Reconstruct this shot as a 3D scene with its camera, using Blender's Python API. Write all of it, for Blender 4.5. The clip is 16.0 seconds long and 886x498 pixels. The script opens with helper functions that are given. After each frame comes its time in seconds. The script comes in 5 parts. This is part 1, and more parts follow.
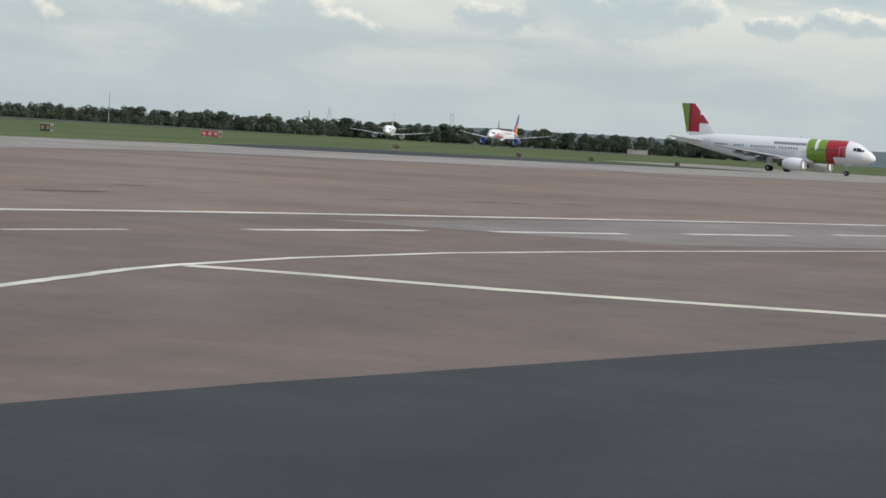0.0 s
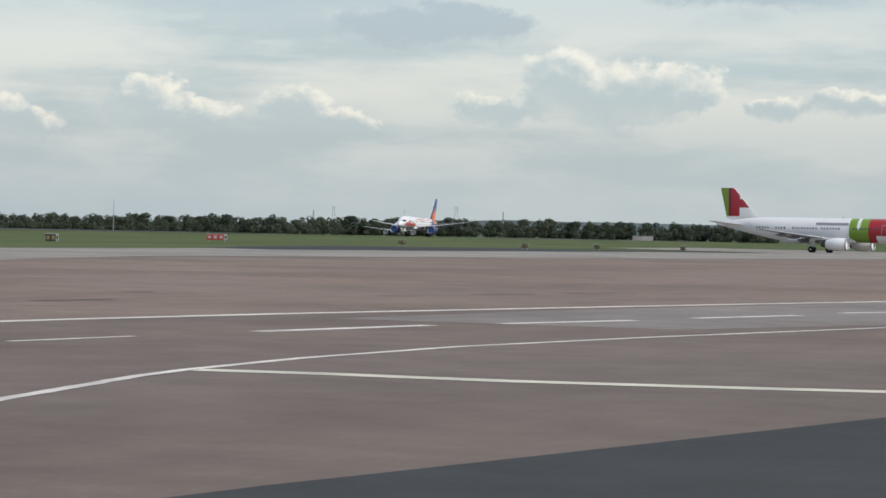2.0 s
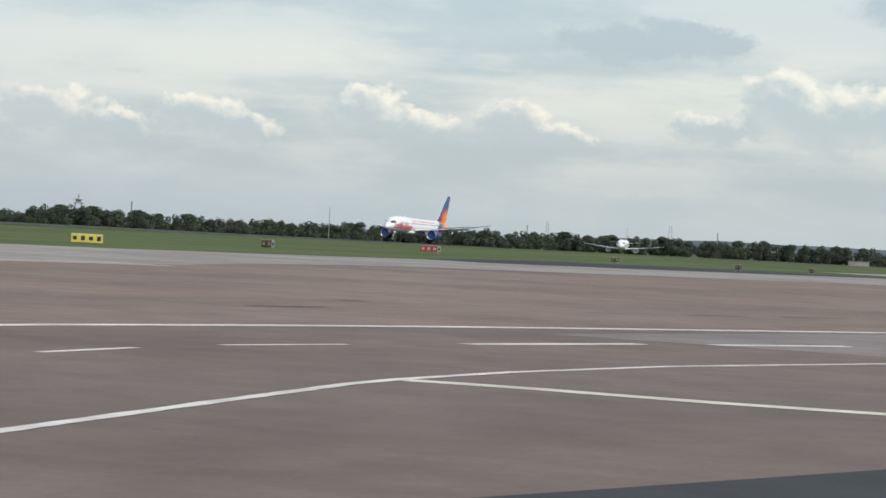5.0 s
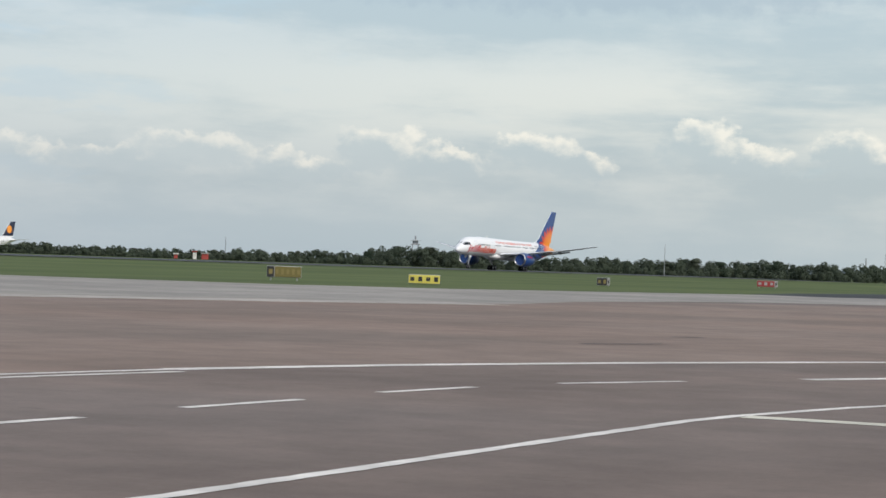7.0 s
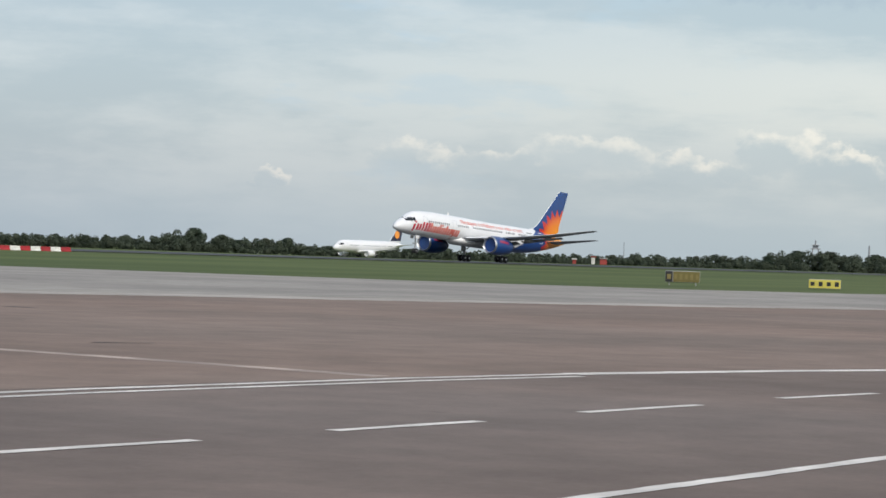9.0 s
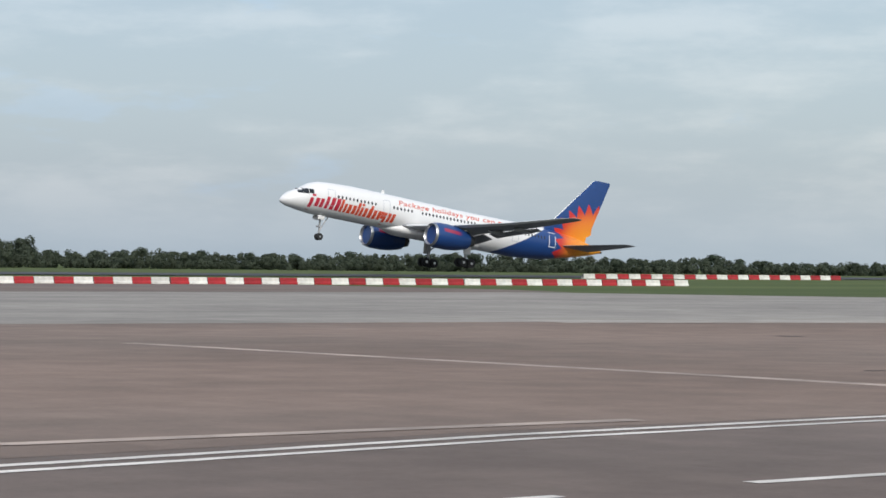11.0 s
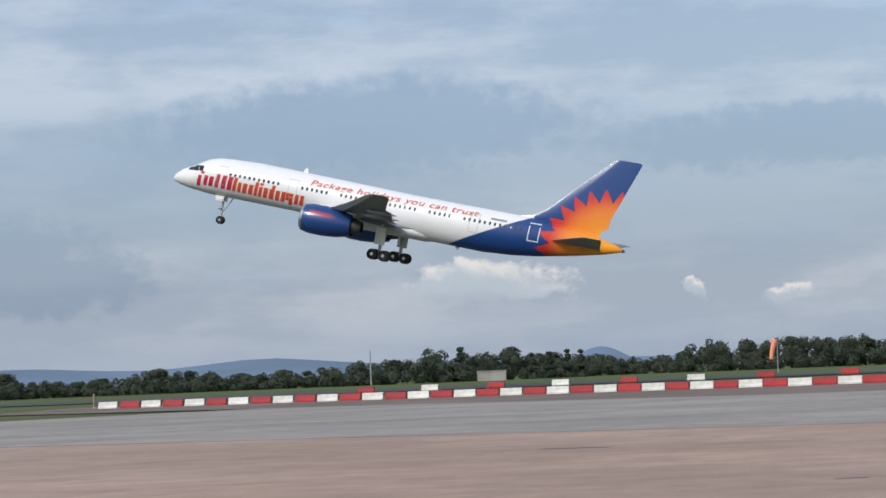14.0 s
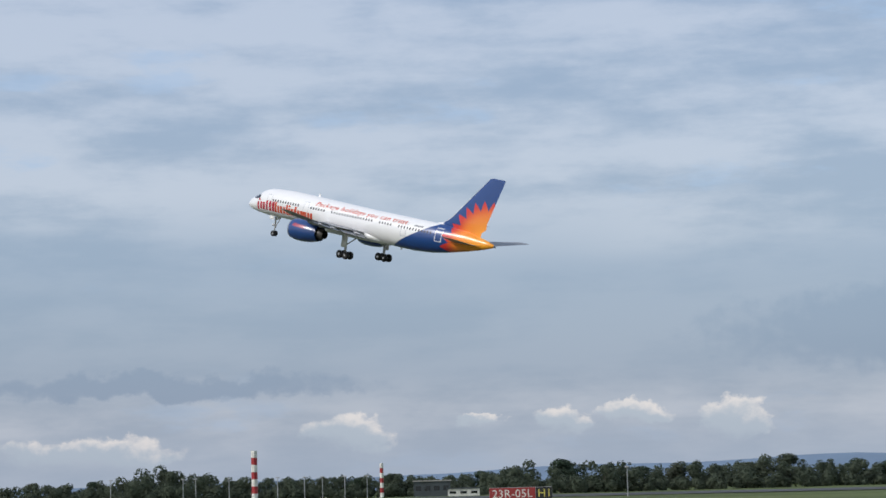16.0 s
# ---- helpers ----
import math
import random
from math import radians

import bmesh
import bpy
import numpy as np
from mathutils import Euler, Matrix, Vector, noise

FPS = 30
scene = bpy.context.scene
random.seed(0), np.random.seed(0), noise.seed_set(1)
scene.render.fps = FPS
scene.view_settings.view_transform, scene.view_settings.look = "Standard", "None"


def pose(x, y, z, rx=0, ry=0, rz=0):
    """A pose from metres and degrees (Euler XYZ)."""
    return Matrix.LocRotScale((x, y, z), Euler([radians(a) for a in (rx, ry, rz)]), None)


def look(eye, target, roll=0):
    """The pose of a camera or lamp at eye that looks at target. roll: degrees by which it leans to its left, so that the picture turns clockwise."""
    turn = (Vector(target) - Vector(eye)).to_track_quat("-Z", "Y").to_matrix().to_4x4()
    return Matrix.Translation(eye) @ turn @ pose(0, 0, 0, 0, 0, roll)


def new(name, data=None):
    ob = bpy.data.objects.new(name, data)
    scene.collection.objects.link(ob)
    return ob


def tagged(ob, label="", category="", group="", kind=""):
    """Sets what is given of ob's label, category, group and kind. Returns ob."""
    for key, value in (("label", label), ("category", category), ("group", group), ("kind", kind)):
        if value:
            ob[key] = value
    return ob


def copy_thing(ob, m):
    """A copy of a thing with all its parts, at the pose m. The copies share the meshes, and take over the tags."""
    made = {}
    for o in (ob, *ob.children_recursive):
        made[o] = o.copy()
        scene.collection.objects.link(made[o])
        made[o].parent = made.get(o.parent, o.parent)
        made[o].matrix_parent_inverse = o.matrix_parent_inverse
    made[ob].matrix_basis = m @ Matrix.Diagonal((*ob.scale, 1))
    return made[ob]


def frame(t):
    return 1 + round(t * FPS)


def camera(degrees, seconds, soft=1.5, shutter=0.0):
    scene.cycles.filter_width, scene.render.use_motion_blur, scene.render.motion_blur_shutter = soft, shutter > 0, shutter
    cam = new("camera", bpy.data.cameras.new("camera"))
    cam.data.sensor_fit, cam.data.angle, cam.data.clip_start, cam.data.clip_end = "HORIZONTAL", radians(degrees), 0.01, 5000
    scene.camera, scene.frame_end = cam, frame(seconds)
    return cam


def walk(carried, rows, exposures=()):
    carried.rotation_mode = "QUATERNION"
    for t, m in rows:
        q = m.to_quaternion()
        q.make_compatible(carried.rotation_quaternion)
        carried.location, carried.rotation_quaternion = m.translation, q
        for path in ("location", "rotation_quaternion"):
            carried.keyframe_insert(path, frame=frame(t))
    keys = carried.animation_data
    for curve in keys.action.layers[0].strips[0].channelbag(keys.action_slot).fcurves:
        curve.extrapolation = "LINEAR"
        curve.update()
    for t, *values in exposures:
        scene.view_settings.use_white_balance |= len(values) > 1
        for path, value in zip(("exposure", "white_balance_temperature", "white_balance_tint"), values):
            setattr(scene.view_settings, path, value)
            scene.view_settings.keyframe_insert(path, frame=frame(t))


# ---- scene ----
# The camera stands at the apron's edge, 1.65 m high, and pans after the departing jet.
EYE = 1.65
cam = camera(19.718, 16.0, soft=1.6)
TURN = [  # seconds, turn from north, tilt up, lean
    (0, -74.785, -2.479, 3.602),
    (0.5, -75.089, -2.267, 2.339),
    (1, -75.599, -1.592, 1.457),
    (1.5, -75.310, -0.816, 0.963),
    (2, -74.525, -0.375, 1.269),
    (2.5, -73.628, -0.514, 1.868),
    (3, -72.628, -0.601, 2.374),
    (3.2, -72.134, -0.567, 2.626),
    (5.3, -68.777, 0.069, 3.308),
    (5.5, -67.927, 0.304, 3.495),
    (6, -65.642, 0.745, 3.666),
    (6.5, -63.595, 0.880, 3.036),
    (7, -62.175, 0.291, 2.140),
    (7.5, -60.704, -0.187, 2.140),
    (8, -58.936, -0.183, 2.233),
    (8.5, -56.401, 0.049, 2.104),
    (9, -53.242, 0.083, 1.995),
    (9.5, -50.296, 0.033, 1.604),
    (10, -46.613, 0.236, 1.078),
    (10.2, -44.743, 0.229, 0.946),
    (12.3, -17.230, 0.965, 0.087),
    (12.5, -13.709, 1.088, -0.078),
    (12.8, -8.396, 1.403, -0.705),
    (13, -4.816, 1.718, -0.895),
    (13.2, -1.095, 1.987, -1.368),
    (13.5, 4.891, 2.327, -1.812),
    (13.8, 11.079, 2.597, -2.339),
    (14, 15.037, 2.813, -2.339),
    (14.5, 23.423, 3.431, -2.169),
    (15, 30.268, 3.890, -2.459),
    (15.2, 32.998, 4.119, -2.407),
    (15.5, 36.952, 4.580, -2.517),
    (16, 43.062, 5.343, -1.543)]
walk(cam, [(t, pose(0, 0, EYE, 90 + tilt, 0, turn) @ pose(0, 0, 0, 0, 0, lean)) for t, turn, tilt, lean in TURN],
     [(0.0, -0.2, 6500, 10), (0.5, 0.02, 6450, 10), (1.0, -0.08, 6450, 10), (1.5, 0.0, 6450, 10), (2.0, -0.22, 6500, 10), (3.0, -0.2, 6500, 10), (5.5, -0.14, 6500, 10), (7.0, -0.2, 6450, 10), (10.2, -0.17, 6450, 10), (12.3, -0.12, 6350, 11), (14.0, -0.2, 6300, 12), (16.0, -0.2, 6280, 12)])

RUN = [  # the take-off: seconds, nose along the runway, nose height, pitch
    (0, 940.21, 3.55, 0.49),
    (1.5, 845.05, 3.94, 0.45),
    (3, 746.34, 3.66, 0.35),
    (5.5, 571.77, 4.25, 0.47),
    (6, 535.32, 4.26, 0.48),
    (7, 461.26, 4.22, 0.51),
    (8, 385.99, 4.18, 0.82),
    (9, 309.07, 5.42, 3.27),
    (10, 231.18, 6.86, 5.87),
    (10.2, 215.44, 7.17, 6.15),
    (12.3, 48.34, 12.38, 10.52),
    (12.5, 31.90, 13.15, 10.54),
    (12.8, 7.27, 14.60, 11.17),
    (13, -9.34, 15.70, 11.48),
    (13.2, -25.94, 16.87, 11.90),
    (13.5, -50.83, 18.91, 12.65),
    (13.8, -75.71, 21.02, 13.24),
    (14, -92.37, 22.54, 13.47),
    (14.5, -134.28, 26.82, 14.21),
    (15, -176.20, 31.79, 15.07),
    (15.2, -193.15, 33.84, 15.04),
    (15.5, -218.48, 36.89, 14.78),
    (16, -261.41, 41.83, 13.58)]
RUNWAY_Y = 240.45

# ---------------------------------------------------------------- world and sun
SUN_AZ, SUN_EL = 205.0, 38.0   # degrees: compass turn from the runway's north, height
world = bpy.data.worlds.new("sky")
scene.world = world
world.use_nodes = True


def wire(tree):
    """Short cuts for node trees: make a node, and a maths node."""
    N, L = tree.nodes, tree.links

    def put(sock, value):
        if isinstance(value, bpy.types.NodeSocket):
            L.new(value, sock)
        else:
            sock.default_value = value

    def node(kind, ins=()):
        n = N.new(kind)
        for key, v in (ins.items() if isinstance(ins, dict) else enumerate(ins)):
            put(n.inputs[key], v)
        return n

    def m(op, *args, clamp=False):
        n = N.new("ShaderNodeMath")
        n.operation, n.use_clamp = op, clamp
        for i, a in enumerate(args):
            put(n.inputs[i], a)
        return n.outputs[0]

    def mix(fac, a, b):
        n = N.new("ShaderNodeMix")
        n.data_type = "RGBA"
        put(n.inputs[0], fac)
        for i, c in ((6, a), (7, b)):
            put(n.inputs[i], c if isinstance(c, bpy.types.NodeSocket) else (*c[:3], 1))
        return n.outputs[2]

    def smooth(v, a, b):
        n = N.new("ShaderNodeMapRange")
        n.interpolation_type = "SMOOTHSTEP"
        put(n.inputs[0], v)
        n.inputs[1].default_value, n.inputs[2].default_value = a, b
        return n.outputs[0]

    def noise_at(vec, scale, detail=3.0, rough=0.5, w=None):
        n = node("ShaderNodeTexNoise", {"Vector": vec, "Scale": scale, "Detail": detail, "Roughness": rough})
        return n.outputs[0]
    return node, m, mix, smooth, noise_at


def build_sky():
    tree = world.node_tree
    tree.nodes.clear()
    node, m, mix, smooth, noise_at = wire(tree)
    sky = node("ShaderNodeTexSky")
    sky.sky_type, sky.sun_disc, sky.sun_elevation, sky.sun_rotation = "NISHITA", False, radians(SUN_EL), radians(SUN_AZ)
    sky.dust_density, sky.air_density = 2.0, 1.2
    way = node("ShaderNodeTexCoord").outputs["Generated"]
    xyz = node("ShaderNodeSeparateXYZ", [way])
    x, y, z = xyz.outputs
    az = m("MULTIPLY", m("ARCTAN2", x, y), 57.2958)             # clockwise from the north, degrees
    el = m("MULTIPLY", m("ARCSINE", z), 57.2958)
    east = smooth(az, 28.0, 78.0)                                # paler, creamier sky to the east
    west = smooth(az, 14.0, -9.0)

    def plane(ka, ke, w):
        return node("ShaderNodeCombineXYZ", [m("MULTIPLY", az, ka), m("MULTIPLY", el, ke), w]).outputs[0]

    # layered cloud: long streaks near the horizon, broader and rounder mottling above
    streak = noise_at(plane(0.11, 0.62, 0.3), 1.0, 7, 0.56)
    mottle = noise_at(plane(0.34, 0.85, 5.1), 1.0, 6, 0.6)
    broad = noise_at(plane(0.05, 0.22, 9.0), 1.0, 3, 0.5)
    lay = m("ADD", m("MULTIPLY", streak, 0.48), m("ADD", m("MULTIPLY", mottle, 0.27), m("MULTIPLY", broad, 0.25)))
    cover = smooth(lay, 0.43, 0.575)
    dark = mix(east, mix(west, (0.335, 0.415, 0.520), (0.275, 0.350, 0.475)), (0.425, 0.515, 0.580))
    pale = mix(east, mix(west, (0.465, 0.525, 0.615), (0.485, 0.530, 0.620)), (0.605, 0.655, 0.675))
    base = mix(cover, dark, pale)
    blue = mix(east, (0.34, 0.475, 0.68), (0.44, 0.575, 0.655))
    gap = smooth(noise_at(plane(0.2, 0.7, 2.2), 1.0, 5, 0.6), 0.58, 0.70)
    base = mix(m("MULTIPLY", gap, 0.5), base, blue)
    haze = mix(east, mix(west, (0.42, 0.51, 0.61), (0.37, 0.45, 0.57)), (0.545, 0.635, 0.675))
    base = mix(m("MULTIPLY", smooth(el, 2.4, 0.3), 0.7), base, haze)
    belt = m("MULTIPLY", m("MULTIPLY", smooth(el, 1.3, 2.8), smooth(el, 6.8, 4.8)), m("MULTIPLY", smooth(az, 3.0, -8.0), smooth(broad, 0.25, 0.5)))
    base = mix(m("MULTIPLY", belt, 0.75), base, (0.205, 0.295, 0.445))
    # a cream glow of thin high cloud behind the eastern heaps
    veil = m("MULTIPLY", m("MULTIPLY", smooth(el, 2.2, 3.3), smooth(el, 5.2, 3.9)), m("MULTIPLY", smooth(az, 48.0, 70.0), smooth(streak, 0.34, 0.56)))
    base = mix(m("MULTIPLY", veil, 0.6), base, (0.80, 0.79, 0.745))

    # the same noise bends every outline, so that edges billow
    bend = node("ShaderNodeTexNoise", {"Vector": plane(1.0, 1.25, 0.0), "Scale": 0.95, "Detail": 5.0, "Roughness": 0.62})
    bx, by, _ = node("ShaderNodeSeparateColor", [bend.outputs["Color"]]).outputs
    azw = m("ADD", az, m("MULTIPLY", m("SUBTRACT", bx, 0.5), 1.7))
    elw = m("ADD", el, m("MULTIPLY", m("SUBTRACT", by, 0.5), 1.05))
    puff = noise_at(plane(1.0, 1.3, 3.0), 2.0, 4, 0.52)

    def group(blobs, grow=1.0):
        """Depth inside the nearest blob, and the height within it from -1 (foot) to 1 (crown)."""
        body = top = mass = None
        for a, e, w, h in blobs:
            dx = m("DIVIDE", m("SUBTRACT", azw, a), w * grow)
            dy = m("DIVIDE", m("SUBTRACT", elw, e), h * grow)
            d = m("SUBTRACT", 1.0, m("ADD", m("MULTIPLY", dx, dx), m("MULTIPLY", dy, dy)))
            deep = m("MAXIMUM", m("ADD", d, 0.7), 0.0)
            up = m("MULTIPLY", deep, m("ADD", dy, m("MULTIPLY", dx, 0.35)))
            body = d if body is None else m("MAXIMUM", body, d)
            mass = deep if mass is None else m("ADD", mass, deep)
            top = up if top is None else m("ADD", top, up)
        return m("MAXIMUM", body, -2.0), m("DIVIDE", top, m("MAXIMUM", mass, 0.02))

    # grey banks without a bright edge: turn (clockwise), height, half width, half height
    body, rise = group([(74.0, 4.62, 2.3, 0.42), (75.6, 4.75, 1.0, 0.3), (81.0, 5.6, 2.5, 0.5), (64.0, 6.5, 9.0, 0.8),
                        (-16.6, 5.6, 5.0, 1.1), (-6.4, 5.0, 5.2, 0.7), (-23.7, 2.4, 2.2, 0.8), (-25.8, 2.9, 3.6, 0.95), (-49.3, 2.4, 4.2, 0.3), (-31.0, 3.3, 6.0, 1.0)])
    bank = smooth(m("ADD", body, m("MULTIPLY", m("SUBTRACT", puff, 0.5), 1.4)), -0.5, 0.6)
    base = mix(m("MULTIPLY", bank, mix_value(m, east, 0.82, 0.88)), base, mix(east, (0.170, 0.260, 0.415), (0.375, 0.455, 0.535)))

    # heaps of fair-weather cloud, lit from above and from the right hand of one who faces east
    body, rise = group([(78.0, 3.0, 1.5, 0.62), (77.2, 3.45, 0.75, 0.5), (79.5, 3.3, 0.95, 0.5), (75.6, 2.78, 0.75, 0.28), (81.9, 2.95, 0.5, 0.24), (83.6, 3.05, 1.0, 0.25),
                        (71.2, 2.68, 0.75, 0.42), (72.0, 2.45, 0.8, 0.28), (67.9, 2.75, 0.85, 0.42), (68.8, 2.48, 0.95, 0.35), (64.2, 2.5, 0.8, 0.4), (65.1, 2.25, 0.7, 0.32),
                        (60.6, 2.45, 0.9, 0.4), (62.0, 2.15, 1.0, 0.34), (58.9, 2.0, 1.1, 0.3), (56.4, 2.3, 1.1, 0.36), (54.9, 2.0, 1.0, 0.28), (52.7, 1.98, 0.95, 0.36), (49.2, 1.52, 0.36, 0.2),
                        (-31.1, 5.7, 0.5, 0.2), (-32.2, 5.6, 0.5, 0.12), (-14.2, 2.0, 1.5, 0.42), (-9.4, 1.65, 0.28, 0.2), (-7.35, 1.38, 0.45, 0.2), (0.4, 1.8, 0.4, 0.2),
                        (-45.2, 1.26, 0.75, 0.34), (-42.4, 1.5, 0.45, 0.14), (-40.5, 1.42, 0.5, 0.3), (-38.9, 1.58, 0.6, 0.22), (-36.7, 1.42, 0.6, 0.34), (-32.0, 1.18, 0.4, 0.14), (-51.0, 1.0, 1.6, 0.3)], 1.38)
    body = m("ADD", body, m("MULTIPLY", m("SUBTRACT", puff, 0.5), 1.5))
    mask = m("MULTIPLY", smooth(body, -0.1, 0.5), smooth(rise, -1.15, -0.15))
    lit = m("ADD", m("MULTIPLY", rise, 0.75), m("SUBTRACT", m("MULTIPLY", m("SUBTRACT", puff, 0.5), 1.7), m("MULTIPLY", body, 0.42)))
    shade = smooth(lit, -0.35, 0.6)
    heap = mix(shade, mix(east, (0.42, 0.50, 0.60), (0.44, 0.53, 0.595)), mix(east, (0.84, 0.79, 0.765), (0.93, 0.895, 0.815)))
    strength = m("MAXIMUM", mix_value(m, smooth(az, 54.0, 66.0), 0.55, 0.95), m("MULTIPLY", smooth(az, 30.0, 20.0), 0.85))
    cloud = mix(m("MULTIPLY", mask, strength), base, heap)
    a = node("ShaderNodeBackground", [sky.outputs[0], 0.05])
    b = node("ShaderNodeBackground", [cloud, 0.92])
    out = node("ShaderNodeAddShader", [a.outputs[0], b.outputs[0]])
    node("ShaderNodeOutputWorld", [out.outputs[0]])


def mix_value(m, k, a, b):
    return m("ADD", a, m("MULTIPLY", k, b - a))


build_sky()
sun = new("sun", bpy.data.lights.new("sun", "SUN"))
sun.data.energy, sun.data.angle, sun.data.color = 2.9, radians(8), (1.0, 0.95, 0.88)
sun_way = Vector((math.sin(radians(SUN_AZ)) * math.cos(radians(SUN_EL)), math.cos(radians(SUN_AZ)) * math.cos(radians(SUN_EL)), math.sin(radians(SUN_EL))))
sun.matrix_world = look(sun_way * 100, (0, 0, 0))


# ---------------------------------------------------------------- materials
def material(name, colour=(0.5, 0.5, 0.5), rough=0.6, metal=0.0, grain=0.0, scale=4.0, blotch=0.0, blotch_scale=0.2, bump=0.0, bump_scale=30.0, coat=0.0, spread=0.0, emit=0.0):
    """A painted, cast or worn surface: base colour, fine grain, wide stains, fine relief, and a spread from piece to piece."""
    mat = bpy.data.materials.new(name)
    mat.use_nodes = True
    tree = mat.node_tree
    bsdf = tree.nodes["Principled BSDF"]
    node, m, mix, smooth, noise_at = wire(tree)
    link = tree.links.new
    place = node("ShaderNodeTexCoord").outputs["Object"]
    value = 1.0
    if grain:
        value = m("ADD", 1 - grain, m("MULTIPLY", noise_at(place, scale, 6, 0.65), 2 * grain))
    if blotch:
        b = m("ADD", 1 - blotch, m("MULTIPLY", smooth(noise_at(place, blotch_scale, 4, 0.55), 0.3, 0.7), 2 * blotch))
        value = m("MULTIPLY", value, b)
    if spread:
        r = node("ShaderNodeObjectInfo").outputs["Random"]
        value = m("MULTIPLY", value, m("ADD", 1 - spread, m("MULTIPLY", r, 2 * spread)))
    c = node("ShaderNodeVectorMath", [colour[:3], (1, 1, 1)])
    c.operation = "SCALE"
    if isinstance(value, float):
        c.inputs["Scale"].default_value = value
    else:
        link(value, c.inputs["Scale"])
    link(c.outputs[0], bsdf.inputs["Base Color"])
    bsdf.inputs["Roughness"].default_value, bsdf.inputs["Metallic"].default_value = rough, metal
    bsdf.inputs["Coat Weight"].default_value = coat
    if bump:
        bp = node("ShaderNodeBump", {"Strength": bump, "Distance": 0.02, "Height": noise_at(place, bump_scale, 4, 0.6)})
        link(bp.outputs[0], bsdf.inputs["Normal"])
    if emit:
        bsdf.inputs["Emission Color"].default_value = (*colour[:3], 1)
        bsdf.inputs["Emission Strength"].default_value = emit
    return mat


def livery(name, paint):
    """Glossy aircraft paint; paint(node tools, x aft, y, z up) returns the colour."""
    mat = bpy.data.materials.new(name)
    mat.use_nodes = True
    tree = mat.node_tree
    bsdf = tree.nodes["Principled BSDF"]
    tools = wire(tree)
    node, m, mix, smooth, noise_at = tools
    place = node("ShaderNodeTexCoord").outputs["Object"]
    x, y, z = node("ShaderNodeSeparateXYZ", [place]).outputs
    c = paint(tools, x, y, z)
    dirt = m("ADD", 0.94, m("MULTIPLY", noise_at(place, 1.3, 5, 0.6), 0.1))
    s = node("ShaderNodeVectorMath", [c, (1, 1, 1)])
    s.operation = "SCALE"
    tree.links.new(dirt, s.inputs["Scale"])
    tree.links.new(s.outputs[0], bsdf.inputs["Base Color"])
    bsdf.inputs["Roughness"].default_value = 0.32
    bsdf.inputs["Coat Weight"].default_value = 0.25
    return mat


def paint_sunburst(tools, x, y, z):
    """White body, deep blue tail, and a red-to-amber sunburst with pointed rays."""
    node, m, mix, smooth, noise_at = tools
    edge = m("ADD", m("MULTIPLY", m("MINIMUM", z, 2.7), 1.92), 32.27)
    blue = smooth(m("SUBTRACT", x, edge), -0.12, 0.12)
    dx, dz = m("SUBTRACT", x, 45.0), m("SUBTRACT", z, 0.0)
    r = m("SQRT", m("ADD", m("MULTIPLY", dx, dx), m("MULTIPLY", dz, dz)))
    a = m("ARCTAN2", dz, m("MULTIPLY", dx, -1.0))
    ray = m("PINGPONG", m("MULTIPLY", m("ADD", a, 4.0), 4.15), 0.5)
    reach = m("ADD", 5.35, m("MULTIPLY", ray, 2.7))
    burst = smooth(m("SUBTRACT", reach, r), -0.08, 0.08)
    warm = smooth(r, 0.8, 6.2)
    fire = mix(warm, (0.90, 0.36, 0.02), mix(smooth(m("ADD", r, m("MULTIPLY", dx, -0.15)), 4.4, 6.6), (0.78, 0.18, 0.03), (0.60, 0.03, 0.03)))
    c = mix(blue, (0.80, 0.80, 0.80), (0.012, 0.055, 0.21))
    return mix(burst, c, fire)


def paint_blocks(tools, x, y, z):
    """White body with a lime and a red block behind the cockpit, and a lime and red fin."""
    node, m, mix, smooth, noise_at = tools
    c = (0.78, 0.78, 0.78)
    lime = m("MULTIPLY", smooth(x, 8.2, 8.3), smooth(x, 11.9, 11.8))
    gap = m("MULTIPLY", smooth(x, 9.8, 9.85), smooth(x, 10.45, 10.4))
    lime = m("MULTIPLY", lime, m("SUBTRACT", 1.0, m("MULTIPLY", gap, smooth(z, 0.9, 1.1))))
    c = mix(lime, c, (0.18, 0.31, 0.03))
    red = m("MULTIPLY", smooth(x, 4.7, 4.8), smooth(x, 8.4, 8.3))
    red = m("MULTIPLY", red, m("SUBTRACT", 1.0, m("MULTIPLY", smooth(x, 7.0, 6.9), smooth(z, 0.05, -0.05))))
    c = mix(red, c, (0.38, 0.018, 0.025))
    fin = smooth(z, 2.92, 3.0)
    patch_red = m("MULTIPLY", smooth(z, 4.45, 4.53), smooth(z, 6.0, 5.92))
    red = m("MAXIMUM", smooth(x, 33.05, 33.13), patch_red)
    red = m("MAXIMUM", red, smooth(z, 6.5, 6.6))
    c = mix(m("MULTIPLY", fin, red), c, (0.36, 0.018, 0.03))
    c = mix(m("MULTIPLY", fin, smooth(x, 34.75, 34.83)), c, (0.17, 0.012, 0.02))
    return mix(m("MULTIPLY", fin, smooth(x, 35.2, 35.28)), c, (0.20, 0.28, 0.04))


